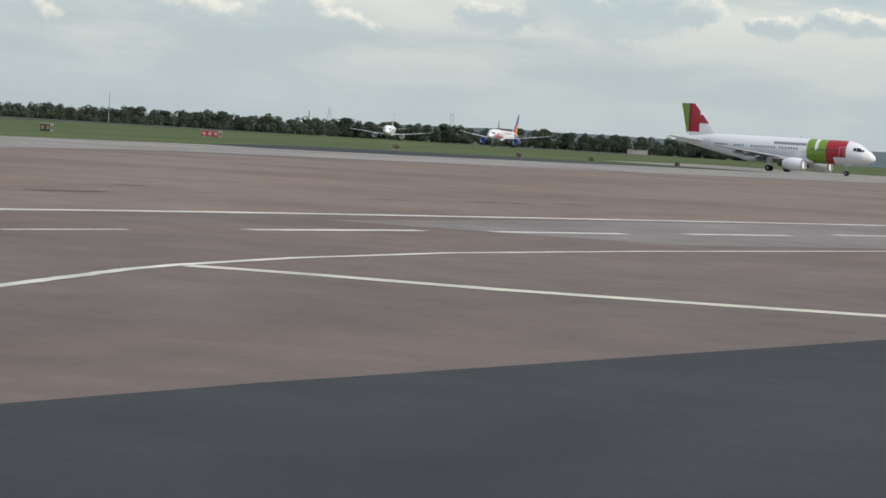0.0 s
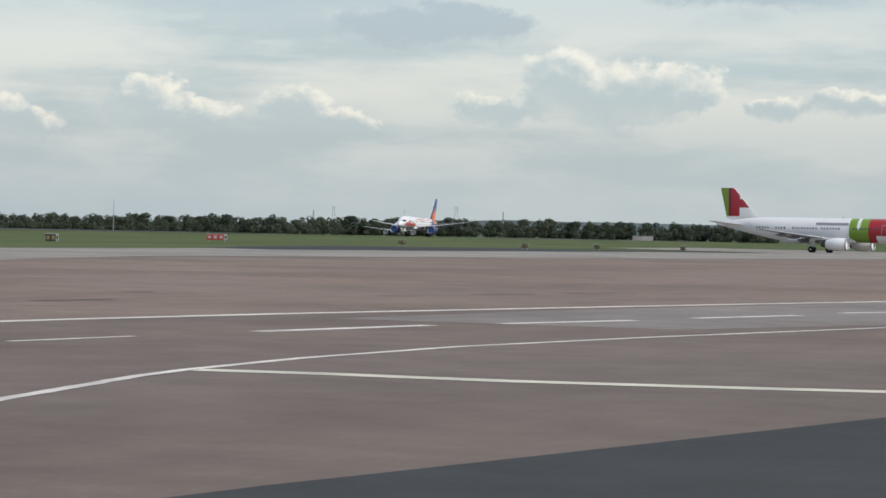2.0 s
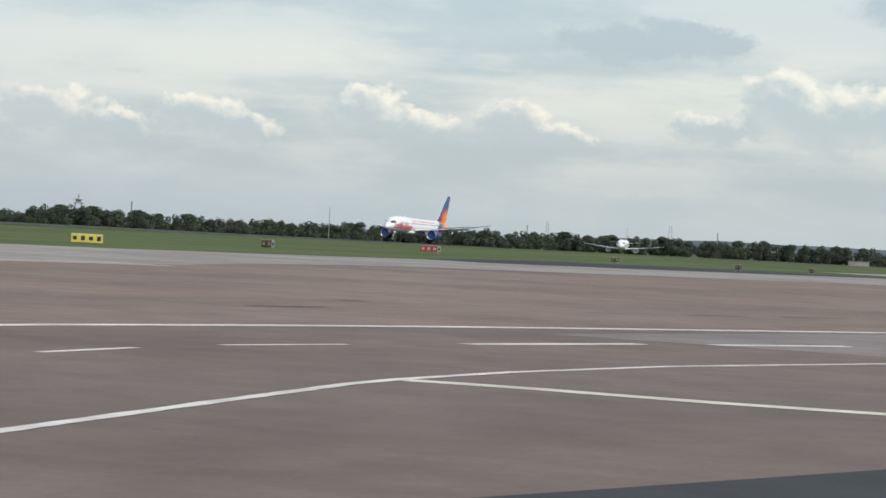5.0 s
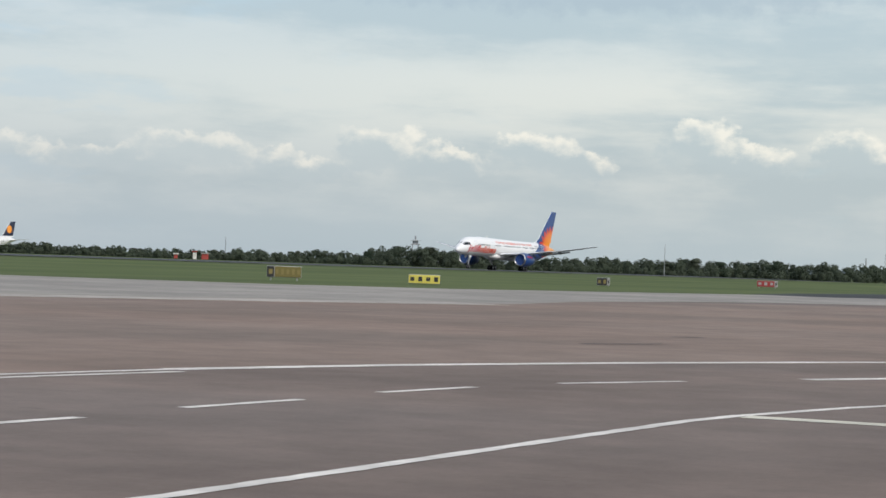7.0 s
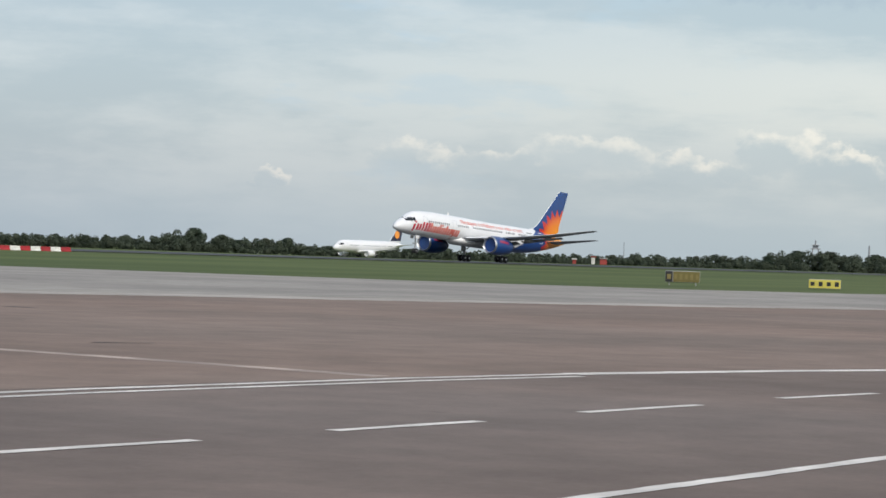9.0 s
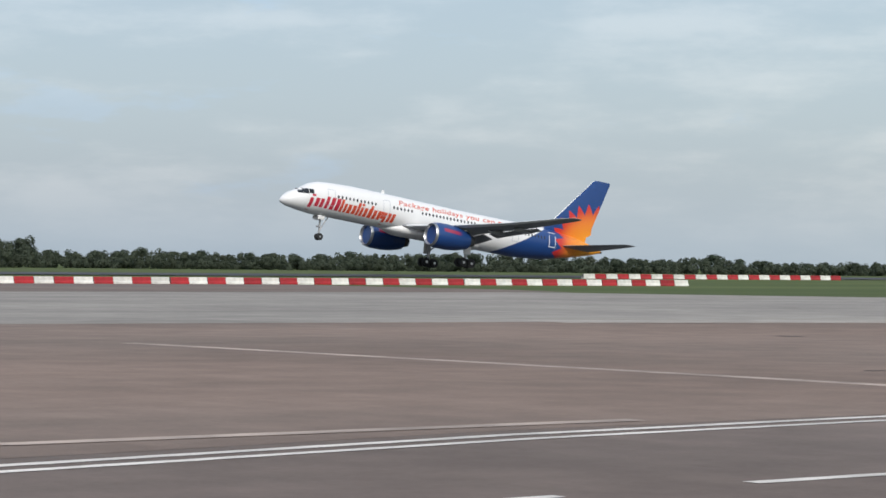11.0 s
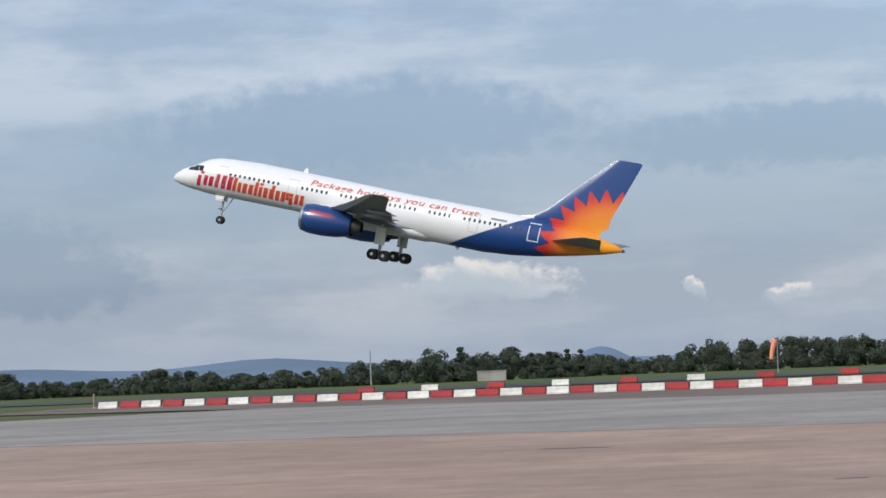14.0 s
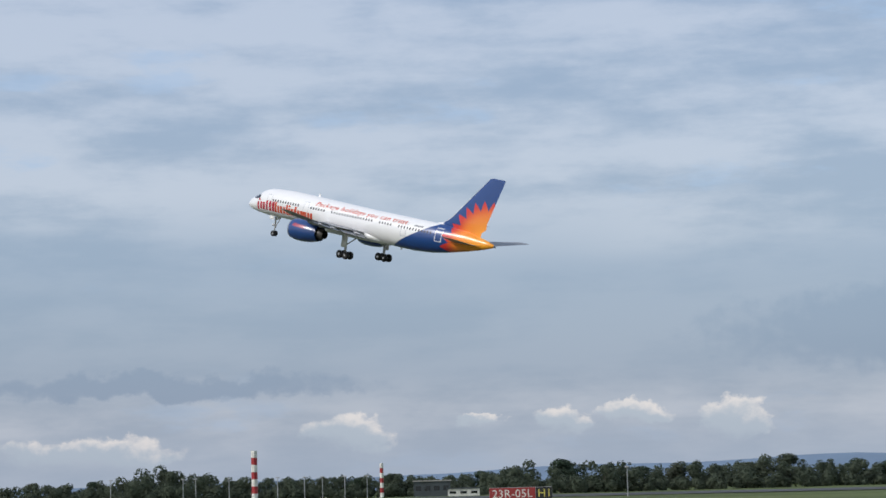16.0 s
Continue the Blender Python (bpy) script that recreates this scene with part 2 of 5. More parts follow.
def paint_dark_fin(tools, x, y, z):
    """White body, dark blue fin with an amber disc."""
    node, m, mix, smooth, noise_at = tools
    fin = smooth(z, 2.92, 3.05)
    c = mix(fin, (0.8, 0.8, 0.8), (0.012, 0.018, 0.05))
    dx, dz = m("SUBTRACT", x, 33.6), m("SUBTRACT", z, 5.2)
    r = m("SQRT", m("ADD", m("MULTIPLY", dx, dx), m("MULTIPLY", dz, dz)))
    return mix(m("MULTIPLY", fin, smooth(r, 1.35, 1.25)), c, (0.85, 0.30, 0.03))


PAINT_SUN = livery("sunburst_paint", paint_sunburst)
PAINT_BLOCK = livery("block_paint", paint_blocks)
PAINT_FIN = livery("dark_fin_paint", paint_dark_fin)
WHITE = material("white_paint", (0.78, 0.78, 0.77), 0.35, grain=0.05, blotch=0.05)
WING = material("wing_grey", (0.24, 0.25, 0.27), 0.4, metal=0.15, grain=0.06, blotch=0.1, blotch_scale=0.5)
SLAT = material("bare_leading_edge", (0.72, 0.73, 0.74), 0.4, grain=0.05)


def paint_nacelle(tools, x, y, z):
    """Deep blue cowl with a short red flash along its side."""
    node, m, mix, smooth, noise_at = tools
    drop = m("ABSOLUTE", m("ADD", m("ADD", z, 0.72), m("MULTIPLY", m("SUBTRACT", x, 18.0), 0.06)))
    flash = m("MULTIPLY", smooth(drop, 0.26, 0.14), m("MULTIPLY", smooth(x, 17.3, 17.6), smooth(x, 20.2, 19.2)))
    return mix(m("MULTIPLY", flash, 0.8), (0.014, 0.055, 0.20), (0.42, 0.03, 0.05))


NACELLE_BLUE = livery("nacelle_blue", paint_nacelle)
METAL = material("bare_metal", (0.5, 0.5, 0.5), 0.32, metal=0.9, grain=0.08)
DARK_METAL = material("dark_metal", (0.09, 0.085, 0.08), 0.5, metal=0.6, grain=0.1)
GEAR = material("gear_grey", (0.42, 0.42, 0.42), 0.45, metal=0.3, grain=0.1)
RUBBER = material("rubber", (0.02, 0.02, 0.021), 0.8, grain=0.15)
GLASS = material("dark_glass", (0.012, 0.014, 0.018), 0.08, coat=0.5)
WINDOW = material("cabin_window", (0.05, 0.055, 0.065), 0.15)
LETTER_RED = material("letter_red", (0.48, 0.025, 0.05), 0.4, grain=0.04)
LETTER_ORANGE = material("letter_orange", (0.60, 0.075, 0.03), 0.4, grain=0.04)
LETTER_BLUE = material("letter_blue", (0.05, 0.06, 0.2), 0.4, grain=0.04)
LETTER_GREY = material("letter_grey", (0.25, 0.26, 0.28), 0.4, grain=0.04)
OUTLINE = material("door_outline", (0.45, 0.47, 0.52), 0.5, grain=0.05)
LAMP = material("landing_light", (1.0, 0.9, 0.68), 0.3, emit=14.0)


# ---------------------------------------------------------------- making meshes
def mesh_of(name, bm, mats, smooth=True, sharp=40):
    me = bpy.data.meshes.new(name)
    bmesh.ops.recalc_face_normals(bm, faces=bm.faces)
    for f in bm.faces:
        f.smooth = smooth
    if smooth:
        for e in bm.edges:
            if len(e.link_faces) == 2 and e.calc_face_angle(0) > radians(sharp):
                e.smooth = False
    bm.to_mesh(me)
    bm.free()
    for mt in (mats if isinstance(mats, (list, tuple)) else [mats]):
        me.materials.append(mt)
    return me


def part(name, bm, mat, parent, label="", smooth=True, sharp=40):
    """Links a bmesh as one mesh object under a thing or under a part."""
    ob = new(name, mesh_of(name, bm, mat, smooth, sharp))
    ob.parent = parent
    if label:
        ob["label"] = label
    return ob


def thing(name, label, category, group="", kind="", m=None):
    ob = new(name)
    ob.empty_display_size = 0.3
    if m is not None:
        ob.matrix_basis = m
    return tagged(ob, label, category, group, kind)


def single(name, bm, mat, label, category, group="", kind="", smooth=False, m=None):
    ob = new(name, mesh_of(name, bm, mat, smooth))
    if m is not None:
        ob.matrix_basis = m
    return tagged(ob, label, category, group, kind)


def loft(rings, close=True, caps=True, bm=None):
    """Skins rings of points, all of one length."""
    bm = bm or bmesh.new()
    rows = [[bm.verts.new(p) for p in ring] for ring in rings]
    n = len(rows[0])
    for a, b in zip(rows, rows[1:]):
        for i in range(n if close else n - 1):
            j = (i + 1) % n
            bm.faces.new((a[i], a[j], b[j], b[i]))
    if caps:
        for row in (rows[0], rows[-1]):
            if len({tuple(round(c, 4) for c in v.co) for v in row}) > 2:
                bm.faces.new(row)
    return bm


def box(cx, cy, cz, sx, sy, sz, bm=None, bevel=0.0, turn=None):
    bm = bm or bmesh.new()
    made = bmesh.ops.create_cube(bm, size=1.0)["verts"]
    mt = Matrix.Translation((cx, cy, cz)) @ (turn or Matrix()) @ Matrix.Diagonal((sx, sy, sz, 1))
    bmesh.ops.transform(bm, matrix=mt, verts=made)
    if bevel:
        edges = {e for v in made for e in v.link_edges}
        bmesh.ops.bevel(bm, geom=list(edges), offset=bevel, segments=2, affect="EDGES", profile=0.5)
    return bm


def tube(a, b, ra, rb=None, n=12, bm=None):
    bm = bm or bmesh.new()
    a, b = Vector(a), Vector(b)
    rb = ra if rb is None else rb
    q = (b - a).to_track_quat("Z", "Y").to_matrix()
    ring = lambda c, r: [c + q @ Vector((r * math.cos(2 * math.pi * i / n), r * math.sin(2 * math.pi * i / n), 0)) for i in range(n)]
    return loft([ring(a, ra), ring(b, rb)], bm=bm)


def lathe_x(profile, cy, cz, n=28, bm=None, squash=1.0):
    """Turns (x, radius) pairs about a line along x."""
    rings = [[(x, cy + r * math.cos(2 * math.pi * i / n), cz + squash * r * math.sin(2 * math.pi * i / n)) for i in range(n)] for x, r in profile]
    return loft(rings, bm=bm)


def lerp_table(table, x):
    for (x0, v0), (x1, v1) in zip(table, table[1:]):
        if x <= x1:
            k = (x - x0) / (x1 - x0)
            return v0 + (v1 - v0) * k
    return table[-1][1]


def foil(le, chord, thick, n=9):
    """A wing section from a leading edge point: points round an aerofoil in the x-z plane."""
    out = []
    for i in range(n):
        u = 0.5 - 0.5 * math.cos(math.pi * i / (n - 1))
        out.append((u, thick * 2.6 * (0.2969 * math.sqrt(u) - 0.126 * u - 0.3516 * u * u + 0.2843 * u ** 3 - 0.1036 * u ** 4)))
    pts = [(u, t * 1.15) for u, t in out] + [(u, -t * 0.85) for u, t in out[-2:0:-1]]
    return [(le[0] + u * chord, le[1], le[2] + t * chord) for u, t in pts]


def fin_foil(le, chord, thick, n=8):
    return [(x, z - le[2], le[2]) for x, _, z in foil(le, chord, thick, n)]


def text_mesh(words, size, extrude=0.012, shear=0.0, space=1.0, bold=0.0):
    """Lettering in the built-in font, as a mesh in the x-z plane facing -y."""
    cu = bpy.data.curves.new("lettering", "FONT")
    cu.body, cu.size, cu.extrude, cu.shear, cu.space_character, cu.offset = words, size, extrude, shear, space, bold
    ob = bpy.data.objects.new("lettering", cu)
    me = bpy.data.meshes.new_from_object(ob)
    bpy.data.objects.remove(ob)
    bpy.data.curves.remove(cu)
    me.transform(Matrix.Rotation(radians(90), 4, "X"))
    bm = bmesh.new()
    bm.from_mesh(me)
    bpy.data.meshes.remove(me)
    return bm


JET = dict(  # a long narrow-body twin jet, 47 m; stations measured aft from the nose tip
    length=46.7, top=[(0, 0.02), (0.25, 0.5), (0.9, 1.05), (1.9, 1.55), (2.4, 1.8), (3.5, 2.48), (4.6, 2.8), (6, 2.93), (9, 3.04), (15.3, 2.94), (25, 2.74), (37.4, 2.68), (42, 2.3), (45.4, 1.65), (46.5, 1.35), (46.7, 1.15)],
    bottom=[(0, -0.02), (0.25, -0.3), (0.9, -0.52), (2.2, -0.74), (4.2, -0.93), (9, -0.97), (16, -1.05), (22, -1.25), (28, -1.45), (33, -1.5), (36, -1.28), (38.4, -0.95), (42.1, -0.22), (44.8, 0.4), (46.5, 0.92), (46.7, 1.0)],
    half=[(0, 0.02), (0.25, 0.42), (0.9, 0.82), (2.2, 1.28), (4.2, 1.68), (7, 1.88), (32, 1.88), (36, 1.68), (42, 0.95), (45.4, 0.4), (46.5, 0.22), (46.7, 0.06)],
    wing=[(0.0, 15.2, 9.6, 0.13, -0.5), (1.9, 16.2, 8.6, 0.13, -0.42), (6.5, 19.0, 5.6, 0.115, 0.0), (12.5, 22.5, 3.8, 0.105, 0.8), (18.2, 26.0, 2.1, 0.1, 1.85), (19.0, 26.8, 1.2, 0.09, 2.0)],
    stab=[(0.0, 39.0, 5.6, 0.1, 0.75), (0.9, 39.6, 5.0, 0.1, 0.82), (7.2, 44.0, 1.9, 0.09, 1.65), (7.6, 44.5, 1.3, 0.08, 1.7)],
    fin=[(37.5, 6.5, 1.0, 0.03), (35.2, 9.0, 2.5, 0.02), (37.4, 7.5, 2.95, 0.07), (38.6, 6.3, 3.7, 0.09), (44.35, 2.65, 9.5, 0.085), (44.7, 2.15, 9.65, 0.06)],
    engine=(16.4, 6.5, -1.35, 1.38, 5.1), gear=(5.75, 23.8, 3.66, -3.7), bogie=4, row=(6.6, 37.2, 0.51), window_z=1.36)
SHORT = dict(  # a smaller twin jet, 37.6 m
    length=37.3, top=[(0, 0.02), (0.2, 0.5), (0.8, 1.1), (1.7, 1.6), (2.3, 2.05), (3.2, 2.55), (4.6, 2.85), (6, 2.9), (27, 2.9), (31, 2.75), (35.5, 2.2), (37.1, 1.8), (37.3, 1.6)],
    bottom=[(0, -0.02), (0.2, -0.35), (0.8, -0.65), (2, -0.95), (4, -1.15), (6, -1.24), (23, -1.24), (26, -1.0), (31, 0.0), (35.5, 1.0), (37.1, 1.35), (37.3, 1.5)],
    half=[(0, 0.02), (0.2, 0.43), (0.8, 0.88), (2, 1.4), (4, 1.82), (6, 1.97), (25, 1.97), (29, 1.7), (35.5, 0.55), (37.1, 0.25), (37.3, 0.06)],
    wing=[(0.0, 11.2, 8.0, 0.13, -1.0), (2.0, 12.4, 6.9, 0.13, -0.9), (6.4, 14.9, 3.9, 0.115, -0.45), (16.2, 20.2, 1.7, 0.1, 0.6), (16.9, 20.7, 1.4, 0.09, 0.68)],
    stab=[(0.0, 31.2, 4.4, 0.1, 1.4), (0.8, 31.6, 4.0, 0.1, 1.45), (6.1, 34.9, 1.6, 0.09, 2.0), (6.25, 35.1, 1.2, 0.08, 2.02)],
    fin=[(29.6, 5.4, 1.4, 0.03), (28.0, 7.0, 2.6, 0.02), (29.4, 6.2, 2.65, 0.07), (30.0, 5.7, 3.2, 0.09), (34.1, 2.7, 7.75, 0.085), (34.4, 2.3, 7.9, 0.06)],
    engine=(10.4, 5.75, -1.6, 1.03, 3.8), gear=(5.1, 17.7, 3.8, -3.05), bogie=2, row=(6.2, 29.5, 0.53), window_z=1.1)


def side_y(d, x, z):
    """The half width of the body at a station and height."""
    t, b, h = lerp_table(d["top"], x), lerp_table(d["bottom"], x), lerp_table(d["half"], x)
    c, r = (t + b) / 2, (t - b) / 2
    k = min(1.0, abs((z - c) / r))
    return h * math.sqrt(max(0.0, 1 - k * k))


def airliner(name, d, paint, nacelle_mat, label, lamps=True):
    """A twin-jet airliner. Its own axes: x aft from the nose tip, y to starboard, z up from the nose tip."""
    jet = thing(name, label, "airliner")
    stations = sorted({0, 0.08, *[x for x, _ in d["top"]], *[x for x, _ in d["bottom"]], *[i * 1.5 for i in range(int(d["length"] / 1.5) + 1)]})
    rings = []
    n = 40
    for x in stations:
        t, b, h = lerp_table(d["top"], x), lerp_table(d["bottom"], x), lerp_table(d["half"], x)
        rings.append([(x, h * math.sin(2 * math.pi * i / n), (t + b) / 2 + (t - b) / 2 * math.cos(2 * math.pi * i / n)) for i in range(n)])
    part("fuselage", loft(rings), paint, jet, sharp=60)
    # wing fairing under the body
    wx = d["wing"][0][1]
    fair = [(x, w, -0.85) for x, w in ((wx - 1.2, 0.4), (wx + 0.8, 1.7), (wx + 4, 2.0), (wx + 9, 1.95), (wx + 12, 1.2), (wx + 14, 0.3))]
    part("belly_fairing", loft([[(x, w * math.sin(2 * math.pi * i / 20), z0 + (0.72 if w > 1 else 0.3) * math.cos(2 * math.pi * i / 20)) for i in range(20)] for x, w, z0 in fair]), WHITE, jet)
    for side in (-1, 1):
        w = d["wing"]
        secs = [foil((x, side * y, z), c, t, 11) for y, x, c, t, z in w]
        wing = part("wing", loft(secs), WING, jet, "light grey metal wing", sharp=60)
        # the bare leading edge, a touch proud of the skin
        edge = []
        for y, x, c, t, z in w[1:]:
            sec = foil((x, side * y, z), c, t, 11)
            edge.append([(x + (px - x) * 1.06 - 0.05, py, z + (pz - z) * 1.12) for px, py, pz in (sec[-3], sec[-2], sec[-1], sec[0], sec[1], sec[2], sec[3])])
        part("leading_edge", loft(edge), SLAT, wing, "pale bare-metal leading edge", sharp=60)
        # slotted flaps, set down for take-off, and their track fairings
        for (ya, yb) in ((2.2, 6.1), (6.9, 13.2)) if d["bogie"] == 4 else ((2.2, 6.0), (6.8, 12.0)):
            row = []
            for y in (ya, yb):
                x, c, z = (lerp_table([(q[0], q[k]) for q in w], y) for k in (1, 2, 4))
                fc = 0.24 * c
                sec = foil((0, side * y, 0), fc, 0.12, 7)
                rot = Matrix.Rotation(radians(15), 4, "Y")
                row.append([tuple(Matrix.Translation((x + 0.93 * c, 0, z - 0.10 - 0.01 * c)) @ rot @ Vector(p)) for p in sec])
            part("flap", loft(row), WING, wing)
        for y in (3.6, 8.6, 11.6):
            x, c, z = (lerp_table([(q[0], q[k]) for q in w], y) for k in (1, 2, 4))
            prof = [(x + 0.52 * c, 0.02), (x + 0.62 * c, 0.2), (x + 0.85 * c, 0.26), (x + 1.12 * c, 0.14), (x + 1.28 * c, 0.02)]
            part("flap_track_fairing", lathe_x(prof, side * y, z - 0.28, 12, squash=1.2), WING, wing)
        x, c, z = (lerp_table([(q[0], q[k]) for q in w], w[-1][0]) for k in (1, 2, 4))
        part("navigation_light", box(x + 0.25, side * (w[-1][0] - 0.05), z, 0.3, 0.16, 0.1, bevel=0.03), METAL, wing)
        part("tailplane", loft([foil((x, side * y, z), c, t, 9) for y, x, c, t, z in d["stab"]]), WING if d["bogie"] == 4 else WHITE, jet, sharp=60)
        # engine: cowl, lip, fan, core, pylon
        ex, ey, ez, er, el = d["engine"]
        cy = side * ey
        eng = part("engine", lathe_x([(ex + 0.35, er * 0.80), (ex + 0.3, er * 0.97), (ex + 0.9, er * 1.05), (ex + 2.2, er * 1.07), (ex + el * 0.72, er * 0.98), (ex + el, er * 0.74), (ex + el - 0.02, er * 0.70), (ex + el * 0.7, er * 0.72)], cy, ez), nacelle_mat, jet, sharp=50)
        part("intake_lip", lathe_x([(ex + 0.36, er * 0.79), (ex + 0.08, er * 0.82), (ex, er * 0.88), (ex + 0.08, er * 0.935), (ex + 0.36, er * 0.975)], cy, ez), METAL, eng, "polished metal intake lip")
        part("fan", lathe_x([(ex + 0.75, 0.02), (ex + 0.95, 0.22), (ex + 1.1, er * 0.32), (ex + 1.12, er * 0.8), (ex + 1.3, er * 0.8)], cy, ez), DARK_METAL, eng)
        part("exhaust_nozzle", lathe_x([(ex + el * 0.8, er * 0.62), (ex + el + 0.3, er * 0.52), (ex + el + 0.95, er * 0.40), (ex + el + 0.9, er * 0.36), (ex + el * 0.85, er * 0.34)], cy, ez), DARK_METAL, eng)
        lx, lc, lz = (lerp_table([(q[0], q[k]) for q in w], ey) for k in (1, 2, 4))
        py = [[(ex + 1.4, cy - 0.16, ez + er), (ex + 1.4, cy + 0.16, ez + er), (ex + 1.6, cy + 0.1, ez + er * 1.12), (ex + 1.6, cy - 0.1, ez + er * 1.12)],
              [(lx + 0.2, cy - 0.2, ez + er * 0.75), (lx + 0.2, cy + 0.2, ez + er * 0.75), (lx + 0.4, cy + 0.16, lz + 0.12), (lx + 0.4, cy - 0.16, lz + 0.12)],
              [(lx + 2.6, cy - 0.08, ez + er * 0.6), (lx + 2.6, cy + 0.08, ez + er * 0.6), (lx + 2.6, cy + 0.08, lz - 0.05), (lx + 2.6, cy - 0.08, lz - 0.05)]]
        part("pylon", loft(py), WHITE, eng)
        # main landing gear
        gx, mx, gy, gz = d["gear"]
        yy = side * gy
        r = 0.54
        leg = part("main_gear", tube((mx, yy, gz + r), (mx - 0.15, yy, -0.2), 0.16, 0.2, bm=tube((mx - 0.1, yy, -1.9), (mx + 0.1, side * (gy - 1.7), -0.8), 0.08)), GEAR, jet)
        part("gear_door", box(mx - 0.1, yy + side * 0.32, -1.3, 1.05, 0.06, 1.7, bevel=0.02), WHITE, leg)
        axles = (-0.57, 0.57) if d["bogie"] == 4 else (0.0,)
        tilt = 0.16 if d["bogie"] == 4 else 0.0
        bm = tube((mx + axles[0], yy, gz + r - tilt * axles[0]), (mx + axles[-1] + 0.02, yy, gz + r - tilt * axles[-1]), 0.12)
        part("bogie_beam", bm, GEAR, leg)
        for ax in axles:
            for s2 in (-0.42, 0.42):
                wheel(leg, mx + ax, yy + s2, gz + r, r, 0.4)
    gx, mx, gy, gz = d["gear"]
    r = 0.4
    leg = part("nose_gear", tube((gx, 0, gz + r), (gx - 0.1, 0, -0.6), 0.09, 0.13, bm=tube((gx + 0.05, 0, gz + 1.2), (gx + 1.0, 0, -0.8), 0.06)), GEAR, jet)
    for s2 in (-0.24, 0.24):
        wheel(leg, gx, s2, gz + r, r, 0.26)
        part("gear_door", box(gx - 0.3, s2 * 2.2, -1.15, 0.9, 0.05, 0.5, bevel=0.02), WHITE, leg)
    if lamps:
        bm = bmesh.new()
        for s2 in (-0.17, 0.17):
            lathe_x([(gx - 0.31, 0.12), (gx - 0.27, 0.12)], s2, gz + 1.55, 12, bm=bm)
            part("light_housing", lathe_x([(gx - 0.33, 0.135), (gx - 0.1, 0.09), (gx - 0.08, 0.02)], s2, gz + 1.55, 12), GEAR, leg)
        part("taxi_light", bm, LAMP, leg, "glowing white landing light")
    # fin
    part("fin", loft([fin_foil((x, 0, z), c, t) for x, c, z, t in d["fin"]]), paint, jet, sharp=60)
    part("fin_edge", loft([[(px, py * 1.2, pz) for px, py, pz in (lambda q: (q[-1], q[0], q[1]))(fin_foil((x - 0.05, 0, z), c * 0.45, t * 1.7))] for x, c, z, t in d["fin"][2:]]), SLAT, jet, "pale metal edge of the fin")
    # cockpit panes, three a side
    for side in (-1, 1):
        for k, (xa, xb, za, zb) in enumerate(((1.75, 2.3, 1.12, 1.62), (2.36, 2.95, 1.14, 1.76), (3.01, 3.5, 1.22, 1.74))):
            bm = bmesh.new()
            patch(bm, d, side, xa, za, xb, zb, lean=0.25 if k == 0 else 0.0, proud=0.035, steps=5)
            part("cockpit_window", bm, GLASS, jet, "dark cockpit pane", smooth=False)
    # cabin windows, in one row a side
    xa, xb, pitch = d["row"]
    for side in (-1, 1):
        bm = bmesh.new()
        skip = [(xa + 5.2, xa + 7.3), (xa + 10.6, xa + 11.3), (xa + 19.4, xa + 20.6), (xb - 7.2, xb - 6.2)]
        x = xa
        while x < xb:
            if not any(a < x < b for a, b in skip):
                z = d["window_z"] if x < d["length"] * 0.78 else d["window_z"] + 0.0
                ring = []
                for dxz in [(math.cos(q * math.pi / 5) * 0.125, math.sin(q * math.pi / 5) * 0.19) for q in range(10)]:
                    ring.append((x + dxz[0], z + dxz[1]))
                lo = [bm.verts.new((px, side * (side_y(d, px, pz) - 0.03), pz)) for px, pz in ring]
                hi = [bm.verts.new((px, side * (side_y(d, px, pz) + 0.012), pz)) for px, pz in ring]
                bm.faces.new(hi)
                for i in range(10):
                    bm.faces.new((lo[i], lo[(i + 1) % 10], hi[(i + 1) % 10], hi[i]))
            x += pitch
        part("window_row", bm, WINDOW, jet, "row of small dark cabin windows", smooth=False)["kind"] = "stuff"
        for dx in (xa - 1.35, xa + 6.2, xb - 5.6) if d["bogie"] == 4 else (xa - 1.2, xb + 0.8):
            part("cabin_door", door_outline(d, side, dx, d["window_z"] - 1.15, 0.95, 1.85, 0.05), OUTLINE, jet, "grey door outline")
    # small fittings
    part("antenna", loft([fin_foil((13.4, 0, lerp_table(d["top"], 13.4) - 0.03), 0.55, 0.1, 5), fin_foil((13.65, 0, lerp_table(d["top"], 13.4) + 0.42), 0.22, 0.1, 5)]), WHITE, jet)
    bx = d["length"] * 0.65
    part("belly_antenna", loft([fin_foil((bx, 0, lerp_table(d["bottom"], bx) - 0.3), 0.2, 0.1, 5), fin_foil((bx - 0.2, 0, lerp_table(d["bottom"], bx) + 0.05), 0.5, 0.1, 5)]), WHITE, jet)
    part("tail_exhaust", lathe_x([(d["length"] - 0.12, 0.16), (d["length"] + 0.12, 0.13), (d["length"] + 0.1, 0.08)], 0, (d["top"][-1][1] + d["bottom"][-1][1]) / 2, 12), DARK_METAL, jet)
    return jet


